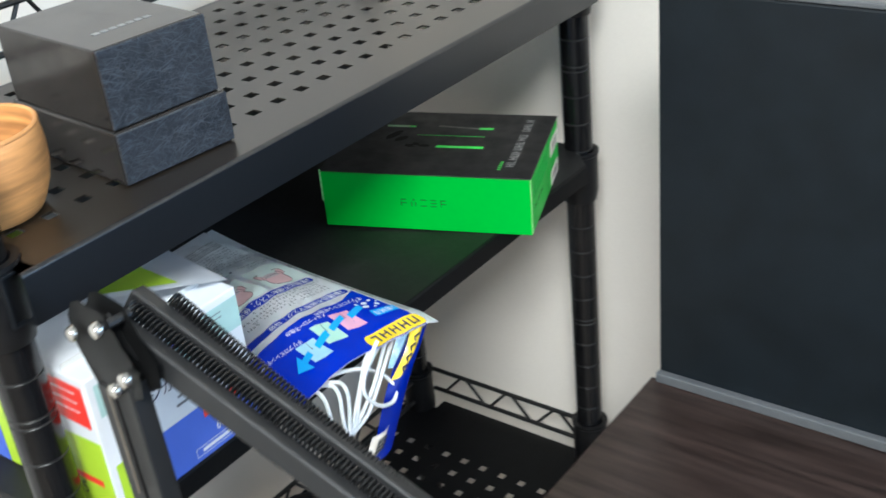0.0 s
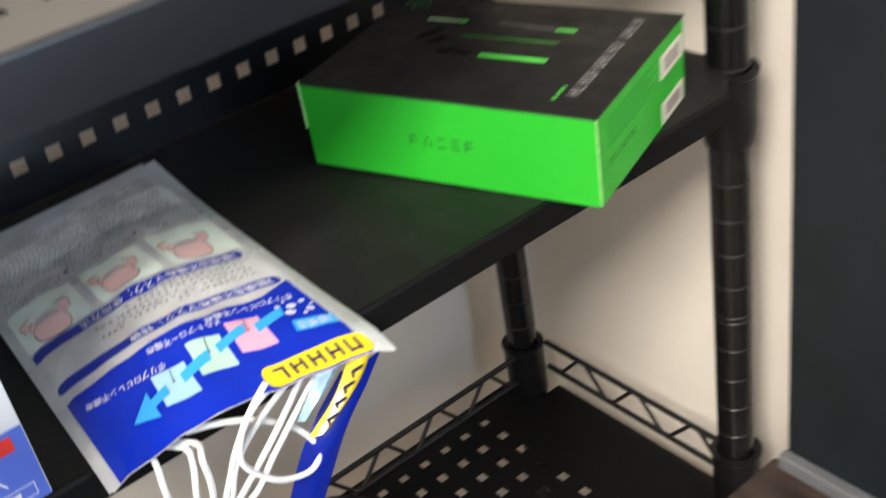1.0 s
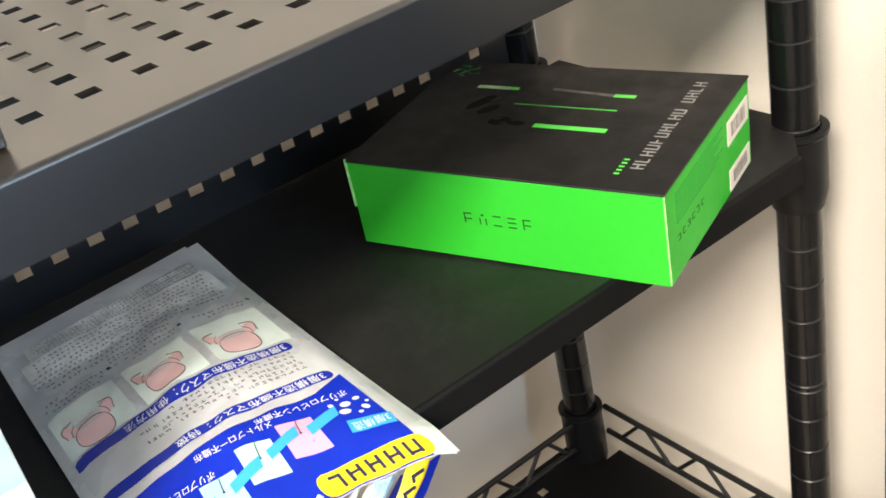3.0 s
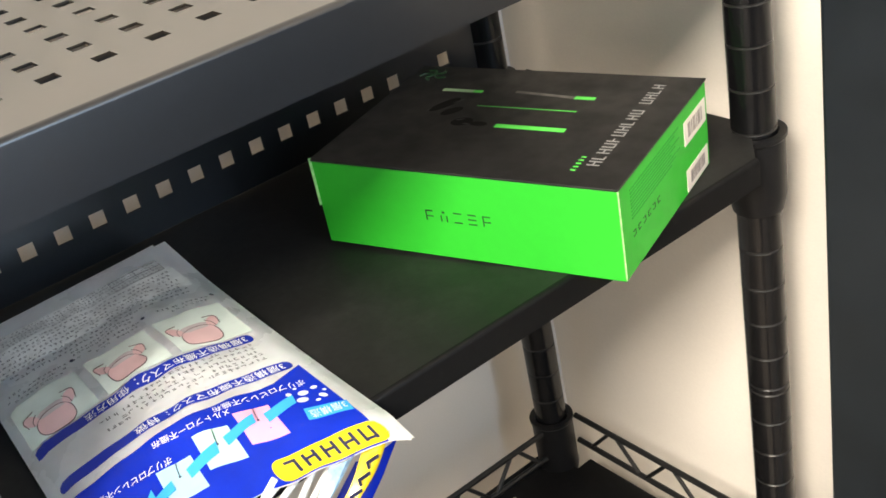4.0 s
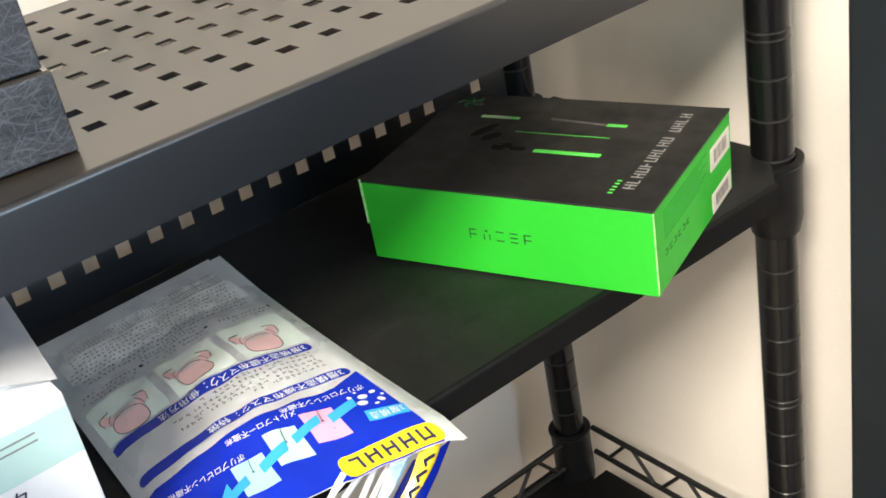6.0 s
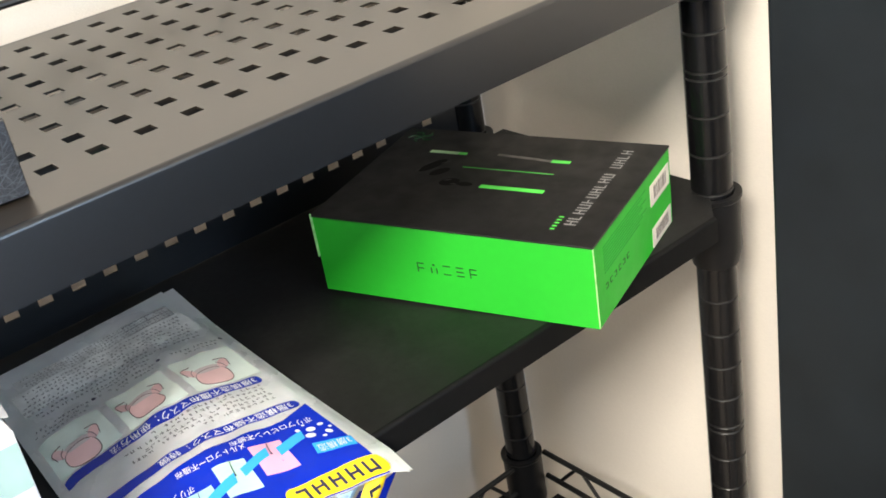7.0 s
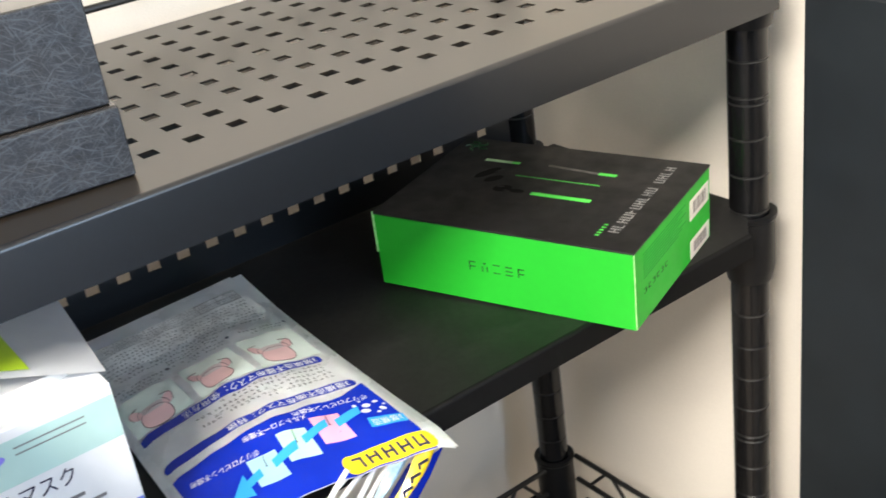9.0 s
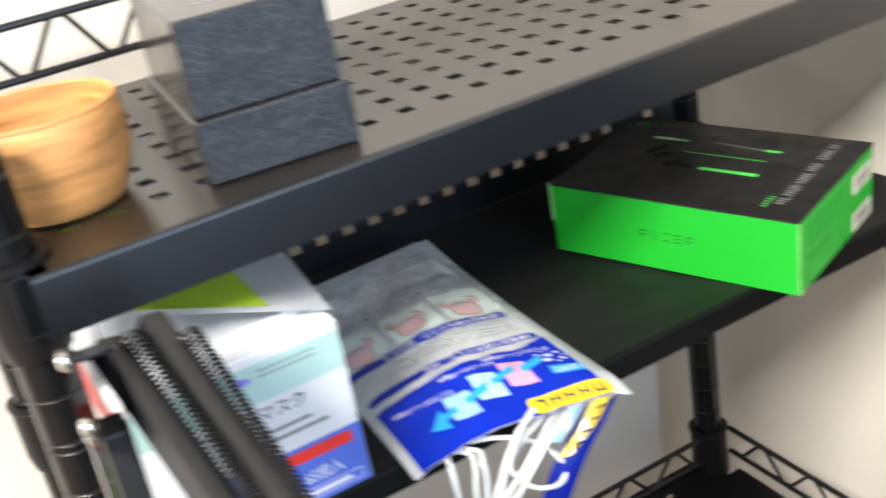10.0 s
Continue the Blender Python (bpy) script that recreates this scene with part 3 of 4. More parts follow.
def bag_xyz(u, v, h=0.0):
    """A place on the bag's upper film: u across from its far side, v along to its mouth, h above the film."""
    p = LB.lerp(RB, u).lerp(LF.lerp(RF, u), v)
    side = max(0.0, math.sin(math.pi * min(1, max(0, u))))
    back = max(0.0, 1 - v)
    z = 0.8356 + 0.0105 * back ** 2.2 * (0.85 + 0.15 * u)
    z += 0.0092 * side ** 0.7 * min(1.0, 2.4 * v) * (1 - 0.70 * max(0.0, v - 0.74) / 0.26)
    z += (0.0011 * math.sin(9 * u + 5 * v) + 0.0006 * math.sin(23 * v - 7 * u) + 0.00035 * math.sin(41 * u + 17 * v) + 0.0003 * math.sin(63 * v + 29 * u)) * side * min(1.0, 6 * v)
    # a soft crease from the far side towards the middle of the bands
    d = (v - 0.50) * 0.9 + (u - 0.50) * 0.22
    z += 0.0012 * math.exp(-(d / 0.030) ** 2) * math.exp(-((u - 0.42) / 0.28) ** 2)
    z -= 0.004 * max(0.0, v - 0.93) * 14 * (0.4 + 0.6 * u)
    z -= 0.0025 * max(0.0, (0.06 - min(u, 1 - u)) / 0.06) * min(1.0, 5 * v)
    p.x -= 0.007 * math.sin(math.pi * min(1, max(0, u))) * max(0.0, (v - 0.55) / 0.45) ** 1.5
    return Vector((p.x, p.y, z + h))


def film(u0, v0, u1, v1, nu, nv, h, thick=0.0, slant=0.0, rounding=0.0):
    """A piece of the film; rounding: how far its ends round off, across u."""
    bm = bmesh.new()
    rows = []
    for j in range(nv + 1):
        w = 2 * j / nv - 1
        cut = rounding * (1 - math.sqrt(max(0.0, 1 - w * w)))
        a, b = u0 + cut, u1 - cut
        rows.append([bm.verts.new(bag_xyz(a + (b - a) * i / nu, v0 + (v1 - v0) * j / nv + slant * (i / nu), h)) for i in range(nu + 1)])
    for a, b in zip(rows, rows[1:]):
        for i in range(nu):
            bm.faces.new((a[i], a[i + 1], b[i + 1], b[i]))
    if thick:
        bmesh.ops.solidify(bm, geom=bm.faces[:], thickness=thick)
    bmesh.ops.recalc_face_normals(bm, faces=bm.faces[:])
    return bm


def bag_print(name, u0, v0, u1, v1, material, h, nu=14, nv=4, slant=0.0, parent=None, rounding=0.0):
    return part(name, film(u0, v0, u1, v1, nu, nv, h, slant=slant, rounding=rounding), material, parent or bag_top, smooth=True)


def bag_shape(name, cu, cv, outline, material, h, parent=None):
    """A rounded shape printed on the film; outline: (across, along) in metres round its middle."""
    bm = bmesh.new()
    mid = bm.verts.new(bag_xyz(cu, cv, h))
    for ring in (0.5, 1.0):
        new_ring = [bm.verts.new(bag_xyz(cu + ring * x / BW, cv + ring * y / BL, h)) for x, y in outline]
        n = len(outline)
        for k in range(n):
            if ring == 0.5:
                bm.faces.new((mid, new_ring[k], new_ring[(k + 1) % n]))
            else:
                bm.faces.new((old_ring[k], new_ring[k], new_ring[(k + 1) % n], old_ring[(k + 1) % n]))
        old_ring = new_ring
    bmesh.ops.recalc_face_normals(bm, faces=bm.faces[:])
    return part(name, bm, material, parent or bag_top, smooth=True)


def oval(w, l, power=2.0, n=22, turn=0.0):
    """A (super-)ellipse w across and l along, turned by degrees."""
    out = []
    ca, sa = math.cos(radians(turn)), math.sin(radians(turn))
    for k in range(n):
        a = 2 * math.pi * k / n
        c, d = math.cos(a), math.sin(a)
        x, y = w / 2 * math.copysign(abs(c) ** (2 / power), c), l / 2 * math.copysign(abs(d) ** (2 / power), d)
        out.append((ca * x - sa * y, sa * x + ca * y))
    return out


def bag_quad(name, corners, material, h, parent=None, n=6):
    """A four-cornered print on the film, its corners in (u, v)."""
    bm = bmesh.new()
    a, b, c, d = [Vector(p) for p in corners]
    rows = []
    for j in range(n + 1):
        p, q = a.lerp(d, j / n), b.lerp(c, j / n)
        rows.append([bm.verts.new(bag_xyz(*p.lerp(q, i / n), h)) for i in range(n + 1)])
    for r0, r1 in zip(rows, rows[1:]):
        for i in range(n):
            bm.faces.new((r0[i], r0[i + 1], r1[i + 1], r1[i]))
    bmesh.ops.recalc_face_normals(bm, faces=bm.faces[:])
    return part(name, bm, material, parent or bag_top, smooth=True)


def bag_line(name, uv, radius, material, parent=None, h=0.0006):
    part(name, sweep(smooth_line([bag_xyz(a, b, h) for a, b in uv], 4), radius, 5), material, parent or bag_top)


bag_top = part("upper_film", film(0, 0, 1, 1, 48, 90, 0.0, thick=-0.0005), FILM, maskbag, "glossy white printed film", smooth=True)
# the lower film, flat on the shelf, and the bag's closed sides
bm = bmesh.new()
under = [[bm.verts.new((*LB.lerp(RB, i / 10).lerp(LF.lerp(RF, i / 10), j / 10.6), 0.8338)) for i in range(11)] for j in range(10)]
for a, b in zip(under, under[1:]):
    for i in range(10):
        bm.faces.new((a[i], a[i + 1], b[i + 1], b[i]))
part("lower_film", bm, FILM, maskbag)
bm = bmesh.new()
rim = [(0.0, 0.85 - 0.05 * k) for k in range(18)] + [(0.05 * k, 0.0) for k in range(1, 20)] + [(1.0, 0.05 * k) for k in range(18)]
low = [bm.verts.new((*LB.lerp(RB, 0.02 + 0.96 * a).lerp(LF.lerp(RF, 0.02 + 0.96 * a), 0.02 + b * 0.98), 0.8336)) for a, b in rim]
high = [bm.verts.new(bag_xyz(a, b, -0.0004)) for a, b in rim]
for k in range(len(rim) - 1):
    bm.faces.new((low[k], low[k + 1], high[k + 1], high[k]))
bmesh.ops.recalc_face_normals(bm, faces=bm.faces[:])
part("side_film", bm, FILM, maskbag, smooth=True)

# printed fields: see-through grey at the closed end, mint strip, two bands, blue mouth end
bag_print("grey_print", 0.10, 0.052, 0.90, 0.115, FILMGREY, 0.00030, 24, 8)
bag_print("grey_print", 0.055, 0.115, 0.93, 0.225, FILMPALE, 0.00030, 24, 10)
for a, b in ((0.02, 0.300), (0.340, 0.605), (0.645, 0.930)):
    bag_print("mint_strip", a, 0.345, b, 0.507, MINT, 0.00030, 12, 8)
bag_print("band", 0.020, 0.515, 0.900, 0.550, BANDBLUE, 0.00035, 30, 8, rounding=0.020)
bag_print("band", 0.030, 0.660, 0.915, 0.693, BANDBLUE, 0.00035, 30, 8, rounding=0.020)
bag_blue = bag_print("blue_print", 0.030, 0.724, 0.930, 0.999, BLUE, 0.00035, 30, 18)
bag_quad("blue_corner", ((0.800, 0.7245), (0.930, 0.690), (0.930, 0.7245), (0.865, 0.7245)), BLUE, 0.00036, bag_blue)


def bag_text(body, size, cu, cv, width, material, h, turn=180, parent=None):
    ca, sa = math.cos(radians(turn)), math.sin(radians(turn))
    bm = letters(body, size, lambda x, y: bag_xyz(cu + (ca * x - sa * y) / BW, cv - (sa * x + ca * y) / BL, h), width)
    part("printed_text", bm, material, parent or bag_top)


bag_text("3層構造不織布マスク：使用方法", 0.0062, 0.550, 0.5325, 0.076, WHITEINK, 0.0006)
bag_text("3層構造不織布マスク：特徴", 0.0060, 0.605, 0.6765, 0.066, WHITEINK, 0.0006)
bag_text("ポリプロピレン不織布", 0.0050, 0.725, 0.7480, 0.038, WHITEINK, 0.0006, 176, bag_blue)
bag_text("メルトブロー不織布", 0.0050, 0.470, 0.7580, 0.032, WHITEINK, 0.0006, 174, bag_blue)
bag_text("ポリプロピレン不織布", 0.0050, 0.215, 0.7920, 0.034, WHITEINK, 0.0006, 168, bag_blue)
# small print that cannot be read: rows of plain strokes, three or four to a cell
rnd = random.Random(4)


def fine_print(rows, material, cell=0.0022, parent=None, h=0.0006):
    """rows: (v, from u, to u); cell: the height of one cell in metres."""
    bm = bmesh.new()
    du, dv = cell / BW, cell / BL
    for v, u1, u0 in rows:
        u = u1
        while u > u0:
            for k in range(rnd.choice((2, 3, 3))):
                if rnd.random() < 0.55:
                    y, x0, x1, t = rnd.random() * 0.8, rnd.random() * 0.3, 0.6 + rnd.random() * 0.3, 0.16
                    q = ((u - x0 * du, v + y * dv), (u - x1 * du, v + y * dv), (u - x1 * du, v + (y + t) * dv), (u - x0 * du, v + (y + t) * dv))
                else:
                    x, y0, y1, t = rnd.random() * 0.7, rnd.random() * 0.3, 0.6 + rnd.random() * 0.4, 0.16
                    q = ((u - x * du, v + y0 * dv), (u - (x + t) * du, v + y0 * dv), (u - (x + t) * du, v + y1 * dv), (u - x * du, v + y1 * dv))
                bm.faces.new([bm.verts.new(bag_xyz(a, b, h)) for a, b in q])
            u -= du * (1.12 if rnd.random() < 0.93 else 2.4)
    part("small_print", bm, material, parent or bag_top)


# lines over each picture, their first one marked with a dot
fine_print([(0.300, 0.925, 0.700), (0.316, 0.915, 0.730)], GREYINK)
fine_print([(0.300, 0.620, 0.330), (0.316, 0.605, 0.420)], GREYINK)
fine_print([(0.296, 0.300, 0.050), (0.312, 0.290, 0.045), (0.328, 0.270, 0.060)], GREYINK)
for cu, cv in ((0.945, 0.302), (0.640, 0.302), (0.322, 0.300)):
    bag_shape("bullet", cu, cv, oval(0.0022, 0.0026, 2, 12), NAVYINK, 0.0006)
# dense text above them
fine_print([(0.128 + 0.0175 * k, 0.90 - 0.012 * (k % 3), 0.07 + 0.05 * rnd.random()) for k in range(8)], GREYINK, 0.0024)
fine_print([(0.268 + 0.0130 * k, 0.62 - 0.02 * k, 0.35) for k in range(2)], GREYINK, 0.0020)
fine_print([(0.060 + 0.0120 * k, 0.88, 0.12 + 0.08 * rnd.random()) for k in range(5)], GREYINK, 0.0018)
# ruled frame in the corner of the closed end
for a, b in (((0.66, 0.060), (0.90, 0.060)), ((0.66, 0.085), (0.90, 0.085)), ((0.66, 0.060), (0.66, 0.112)), ((0.90, 0.060), (0.90, 0.112)), ((0.66, 0.112), (0.90, 0.112)), ((0.78, 0.060), (0.78, 0.112))):
    bag_line("ruled_line", (a, ((a[0] + b[0]) / 2, (a[1] + b[1]) / 2), b), 0.00012, GREYINK, h=0.0004)
# the lines between the bands
fine_print([(0.556, 0.875, 0.380), (0.573, 0.865, 0.230), (0.590, 0.865, 0.330), (0.607, 0.870, 0.250), (0.624, 0.865, 0.560)], GREYINK, 0.0027)

# three pictures on the mint strip: plain pink shapes with a drawn edge
for cu, cv, lean in ((0.760, 0.448, 4), (0.455, 0.444, -6), (0.150, 0.458, 2)):
    head = oval(0.0170, 0.0172, 2.5, 24, lean)
    bag_shape("pink_shape", cu, cv + 0.016, head, PINK, 0.0005)
    bag_shape("pale_shape", cu + 0.004, cv - 0.022, oval(0.0140, 0.0062, 2.6, 20, lean), PALESHAPE, 0.0007)
    for sx in (-1, 1):
        bag_shape("pink_shape", cu + sx * 0.078, cv - 0.026, oval(0.0055, 0.0105, 2.2, 16, sx * 24), PINK, 0.0008)
        bag_line("drawn_line", [(cu + sx * 0.056, cv - 0.052), (cu + sx * 0.102, cv - 0.044), (cu + sx * 0.096, cv - 0.010)], 0.00018, SKETCH, h=0.0010)
        bag_line("drawn_line", [(cu + sx * 0.054, cv - 0.036), (cu + sx * 0.072, cv - 0.022), (cu + sx * 0.076, cv - 0.004)], 0.00015, SKETCH, h=0.0010)
    edge = [(cu + x / BW, cv + 0.016 + y / BL) for x, y in head]
    bag_line("drawn_line", edge + edge[:1], 0.00020, SKETCH, h=0.0007)

# layers diagram on the blue: three sheets, strips between them and an arrow
for k, m in enumerate((PALEPINK, PALEGREEN, PALEBLUE)):
    du, dv = -0.156 * k, 0.004 * k + 0.008 * k * k
    sheet = bag_quad("sheet_print", [(a + du, b + dv) for a, b in ((0.604, 0.776), (0.722, 0.788), (0.708, 0.892), (0.586, 0.880))], m, 0.0005, bag_blue)
    bag_line("drawn_line", [(0.670 + du, 0.786 + dv), (0.662 + du, 0.804 + dv), (0.656 + du, 0.824 + dv)], 0.00016, NAVYINK, sheet, h=0.0008)
    bag_shape("dot_print", 0.656 + du, 0.825 + dv, oval(0.0011, 0.0013, 2, 10), NAVYINK, 0.0008, sheet)
for k in range(3):
    du, dv = -0.156 * k, 0.006 * k + 0.008 * k * k
    bag_quad("strip_print", [(a + du, b + dv) for a, b in ((0.684, 0.812), (0.812, 0.786), (0.800, 0.816), (0.682, 0.840))], SKY, 0.0009, bag_blue)
bag_quad("strip_print", ((0.235, 0.876), (0.315, 0.862), (0.310, 0.892), (0.230, 0.906)), SKY, 0.0009, bag_blue)
bm = bmesh.new()
bm.faces.new([bm.verts.new(bag_xyz(a, b, 0.0010)) for a, b in ((0.252, 0.846), (0.242, 0.936), (0.160, 0.908))])
part("arrow_head", bm, SKY, bag_blue)
for du, dv, w, l, t in ((0.0, 0.0, 0.0042, 0.0040, 10), (-0.022, 0.022, 0.0046, 0.0040, 30), (0.045, 0.030, 0.0026, 0.0040, -20), (0.045, -0.006, 0.0028, 0.0026, 0), (-0.045, -0.008, 0.0022, 0.0026, 0),
                        (0.018, 0.040, 0.0020, 0.0018, 0), (0.065, 0.014, 0.0016, 0.0018, 0), (-0.010, -0.022, 0.0016, 0.0014, 0)):
    bag_shape("dot_print", 0.848 + du, 0.790 + dv, oval(w, l, 2, 14, t), PALEGREY, 0.0006, bag_blue)
bag_quad("tag_print", ((0.800, 0.842), (0.935, 0.860), (0.925, 0.897), (0.784, 0.880)), SKY, 0.0006, bag_blue)
bag_text("3層構造", 0.0062, 0.862, 0.869, 0.0140, PALEGREY, 0.0008, 172, bag_blue)
# yellow maker's label at the mouth, with plain strokes for its letters
bag_print("yellow_label", 0.580, 0.942, 0.952, 0.997, YELLOW, 0.0007, 20, 12, parent=bag_blue, rounding=0.030)
for k in range(5):
    u = 0.916 - k * 0.064
    for du, dv0, dv1 in ((0.0, 0.953, 0.987), (0.034, 0.953, 0.987)):
        if k == 4 and du:
            continue
        part("label_stroke", film(u - du, dv0, u - du - 0.0105, dv1, 2, 3, 0.0010), NAVYINK, bag_blue)
    a = (0.979, 0.968, 0.966, 0.964, 0.953)[k]
    part("label_stroke", film(u, a, u - 0.040, a + 0.0065, 4, 2, 0.0011), NAVYINK, bag_blue)
# sealed pale edges along the bag's long sides and its closed end
part("sealed_edge", film(0.955, 0.0, 1.010, 1.0, 4, 80, 0.0009, thick=-0.0006), FILM, maskbag, "pale sealed edge", smooth=True)
part("sealed_edge", film(-0.012, 0.0, 0.026, 1.0, 3, 80, 0.0009, thick=-0.0006), FILM, maskbag, "pale sealed edge", smooth=True)
part("sealed_edge", film(0.0, -0.012, 0.955, 0.040, 40, 4, 0.0007, thick=-0.0006), FILM, maskbag, "pale sealed edge", smooth=True)


def ribbon(centre, widths, thick, tilt=(0.25, 1.0, 0.18)):
    """A hanging strip of film along a line, with its width across tilt."""
    line = smooth_line(centre, 6)
    bm = bmesh.new()
    ax = Vector(tilt).normalized()
    rows = []
    for i, p in enumerate(line):
        f = i / (len(line) - 1) * (len(widths) - 1)
        k = min(int(f), len(widths) - 2)
        w = widths[k] + (widths[k + 1] - widths[k]) * (f - k)
        rows.append([bm.verts.new(p + ax * w * (s / 4 - 0.5) + Vector((0.0025 * math.sin(math.pi * s / 4), 0, 0))) for s in range(5)])
    for a, b in zip(rows, rows[1:]):
        for s in range(4):
            bm.faces.new((a[s], a[s + 1], b[s + 1], b[s]))
    if thick:
        bmesh.ops.solidify(bm, geom=bm.faces[:], thickness=thick)
    bmesh.ops.recalc_face_normals(bm, faces=bm.faces[:])
    return bm


FL = [(0.0460, -0.2950, 0.8270), (0.0460, -0.3080, 0.8140), (0.0470, -0.3220, 0.8000), (0.0470, -0.3350, 0.7790), (0.0480, -0.3500, 0.7580)]
flap = part("hanging_flap", ribbon(FL, [0.020, 0.0235, 0.022, 0.020, 0.020], 0.0005), BLUE, maskbag, "folded-down blue film edge", smooth=True)
part("yellow_label", ribbon([(0.0470, -0.2940, 0.8330), (0.0480, -0.3060, 0.8190), (0.0480, -0.3230, 0.8070)], [0.0125, 0.0120, 0.0105], 0.0), YELLOW, flap, smooth=True)
part("pale_label", ribbon([(0.0480, -0.3110, 0.8340), (0.0480, -0.3200, 0.8250), (0.0490, -0.3290, 0.8190)], [0.0125, 0.0095, 0.0050], 0.0), PALEPRINT, flap, "pale blue printed patch", smooth=True)
a, b = Vector((0.0470, -0.2940, 0.8330)), Vector((0.0480, -0.3230, 0.8070))
for k in range(4):
    p = a.lerp(b, 0.22 + 0.19 * k) + Vector((0.0030, 0, 0))
    part("label_stroke", box((p.x, p.y - 0.0030, p.z - 0.0008), (p.x + 0.0003, p.y + 0.0030, p.z + 0.0008)), NAVYINK, flap)
    part("label_stroke", box((p.x, p.y - 0.0030, p.z - 0.0030), (p.x + 0.0003, p.y - 0.0018, p.z - 0.0009)), NAVYINK, flap)
bc = part("barcode_label", ribbon([(0.0490, -0.3470, 0.7780), (0.0490, -0.3570, 0.7660)], [0.0145, 0.0145], 0.0), STICKER, flap)
a, b = Vector((0.0490, -0.3470, 0.7780)), Vector((0.0490, -0.3570, 0.7660))
for k in range(7):
    p = a.lerp(b, 0.25 + 0.105 * k) + Vector((0.0026, 0.001, 0))
    part("bar", box((p.x, p.y - 0.0050, p.z - 0.0004 - 0.0003 * (k % 2)), (p.x + 0.0004, p.y + 0.0050, p.z)), BARINK, bc)
# the pale gap of the open mouth with folded masks in it
part("mask_stack", box((-0.120, -0.385, 0.8345), (0.020, -0.305, 0.8375), 0.0010), CORD, maskbag, "white folded masks inside")
CORDS = [
    [(0.0330, -0.3870, 0.8320), (0.0440, -0.3890, 0.8320), (0.0500, -0.3910, 0.8250), (0.0500, -0.3900, 0.8100)],
    [(0.0330, -0.3800, 0.8300), (0.0400, -0.3750, 0.8290), (0.0470, -0.3770, 0.8250), (0.0510, -0.3810, 0.8140), (0.0510, -0.3800, 0.8020), (0.0510, -0.3780, 0.7940)],
    [(0.0330, -0.3770, 0.8300), (0.0420, -0.3710, 0.8300), (0.0510, -0.3740, 0.8290), (0.0510, -0.3740, 0.8160), (0.0510, -0.3780, 0.7950)],
    [(0.0330, -0.3710, 0.8310), (0.0360, -0.3590, 0.8290), (0.0400, -0.3440, 0.8230), (0.0430, -0.3300, 0.8100), (0.0470, -0.3250, 0.7980), (0.0500, -0.3320, 0.7930), (0.0520, -0.3460, 0.7990), (0.0520, -0.3560, 0.8100), (0.0520, -0.3600, 0.8210), (0.0520, -0.3560, 0.8320), (0.0520, -0.3480, 0.8410), (0.0520, -0.3410, 0.8470)],
    [(0.0390, -0.3200, 0.8300), (0.0450, -0.3360, 0.8210), (0.0500, -0.3500, 0.8140), (0.0500, -0.3630, 0.8030), (0.0500, -0.3760, 0.7940)],
    [(0.0390, -0.3330, 0.8340), (0.0440, -0.3470, 0.8320), (0.0500, -0.3600, 0.8240), (0.0500, -0.3660, 0.8130), (0.0500, -0.3760, 0.7950)],
    [(0.0390, -0.3110, 0.8290), (0.0440, -0.3270, 0.8210), (0.0500, -0.3460, 0.8110), (0.0500, -0.3580, 0.7990), (0.0500, -0.3750, 0.7940)],
    [(0.0390, -0.3250, 0.8320), (0.0440, -0.3460, 0.8250), (0.0500, -0.3620, 0.8170), (0.0500, -0.3680, 0.8030), (0.0500, -0.3760, 0.7950)],
]
for c in CORDS:
    part("ear_cord", sweep(smooth_line(c, 8), 0.00135, 8), CORD, maskbag, "white elastic ear cord", smooth=True)

# ---- mask carton ----
CX, CY0, CY1, CZ0, CZ1 = 0.0262, -0.530, -0.4235, 0.8334, 0.9265
carton = empty("mask_carton", "white carton of surgical masks with lifted lid on the middle shelf", "carton")
cbody = part("body", box((-0.150, CY0, CZ0), (CX, CY1, CZ1 - 0.002), 0.0008), CARTON, carton, "white printed card body")


def cfront(name, y0, z0, y1, z1, material, h=0.0002, parent=None, y0t=None, y1t=None):
    """A print on the front: from y0 to y1 at z0, and y0t to y1t at z1."""
    bm = bmesh.new()
    x = CX + h
    q = ((x, y0, z0), (x, y1, z0), (x, y1 if y1t is None else y1t, z1), (x, y0 if y0t is None else y0t, z1))
    bm.faces.new([bm.verts.new(p) for p in q])
    return part(name, bm, material, parent or cbody)


cfront("blue_print", -0.500, 0.8340, -0.4240, 0.8680, CBLUE, y0t=-0.508)
cfront("lime_print", -0.5255, 0.8340, -0.500, 0.8680, LIME, y1t=-0.508)
cfront("teal_print", -0.5255, 0.8995, -0.4240, 0.9195, TEAL)
cfront("red_print", -0.464, 0.8590, -0.429, 0.8655, RED, 0.0004)
bm = bmesh.new()
bm.faces.new([bm.verts.new((CX + 0.0004, -0.475 + 0.0050 * math.cos(2 * math.pi * k / 20), 0.9128 + 0.0021 * math.sin(2 * math.pi * k / 20))) for k in range(20)])
part("violet_print", bm, PURPLE, cbody)
for k in range(2):
    cfront("small_print", -0.466, 0.9150 - k * 0.0030, -0.437, 0.9157 - k * 0.0030, GREYINK, 0.0004)


def ctext(body, size, y, z, width, material):
    part("printed_text", letters(body, size, lambda a, b: Vector((CX + 0.0006, y + a, z + b)), width), material, cbody)


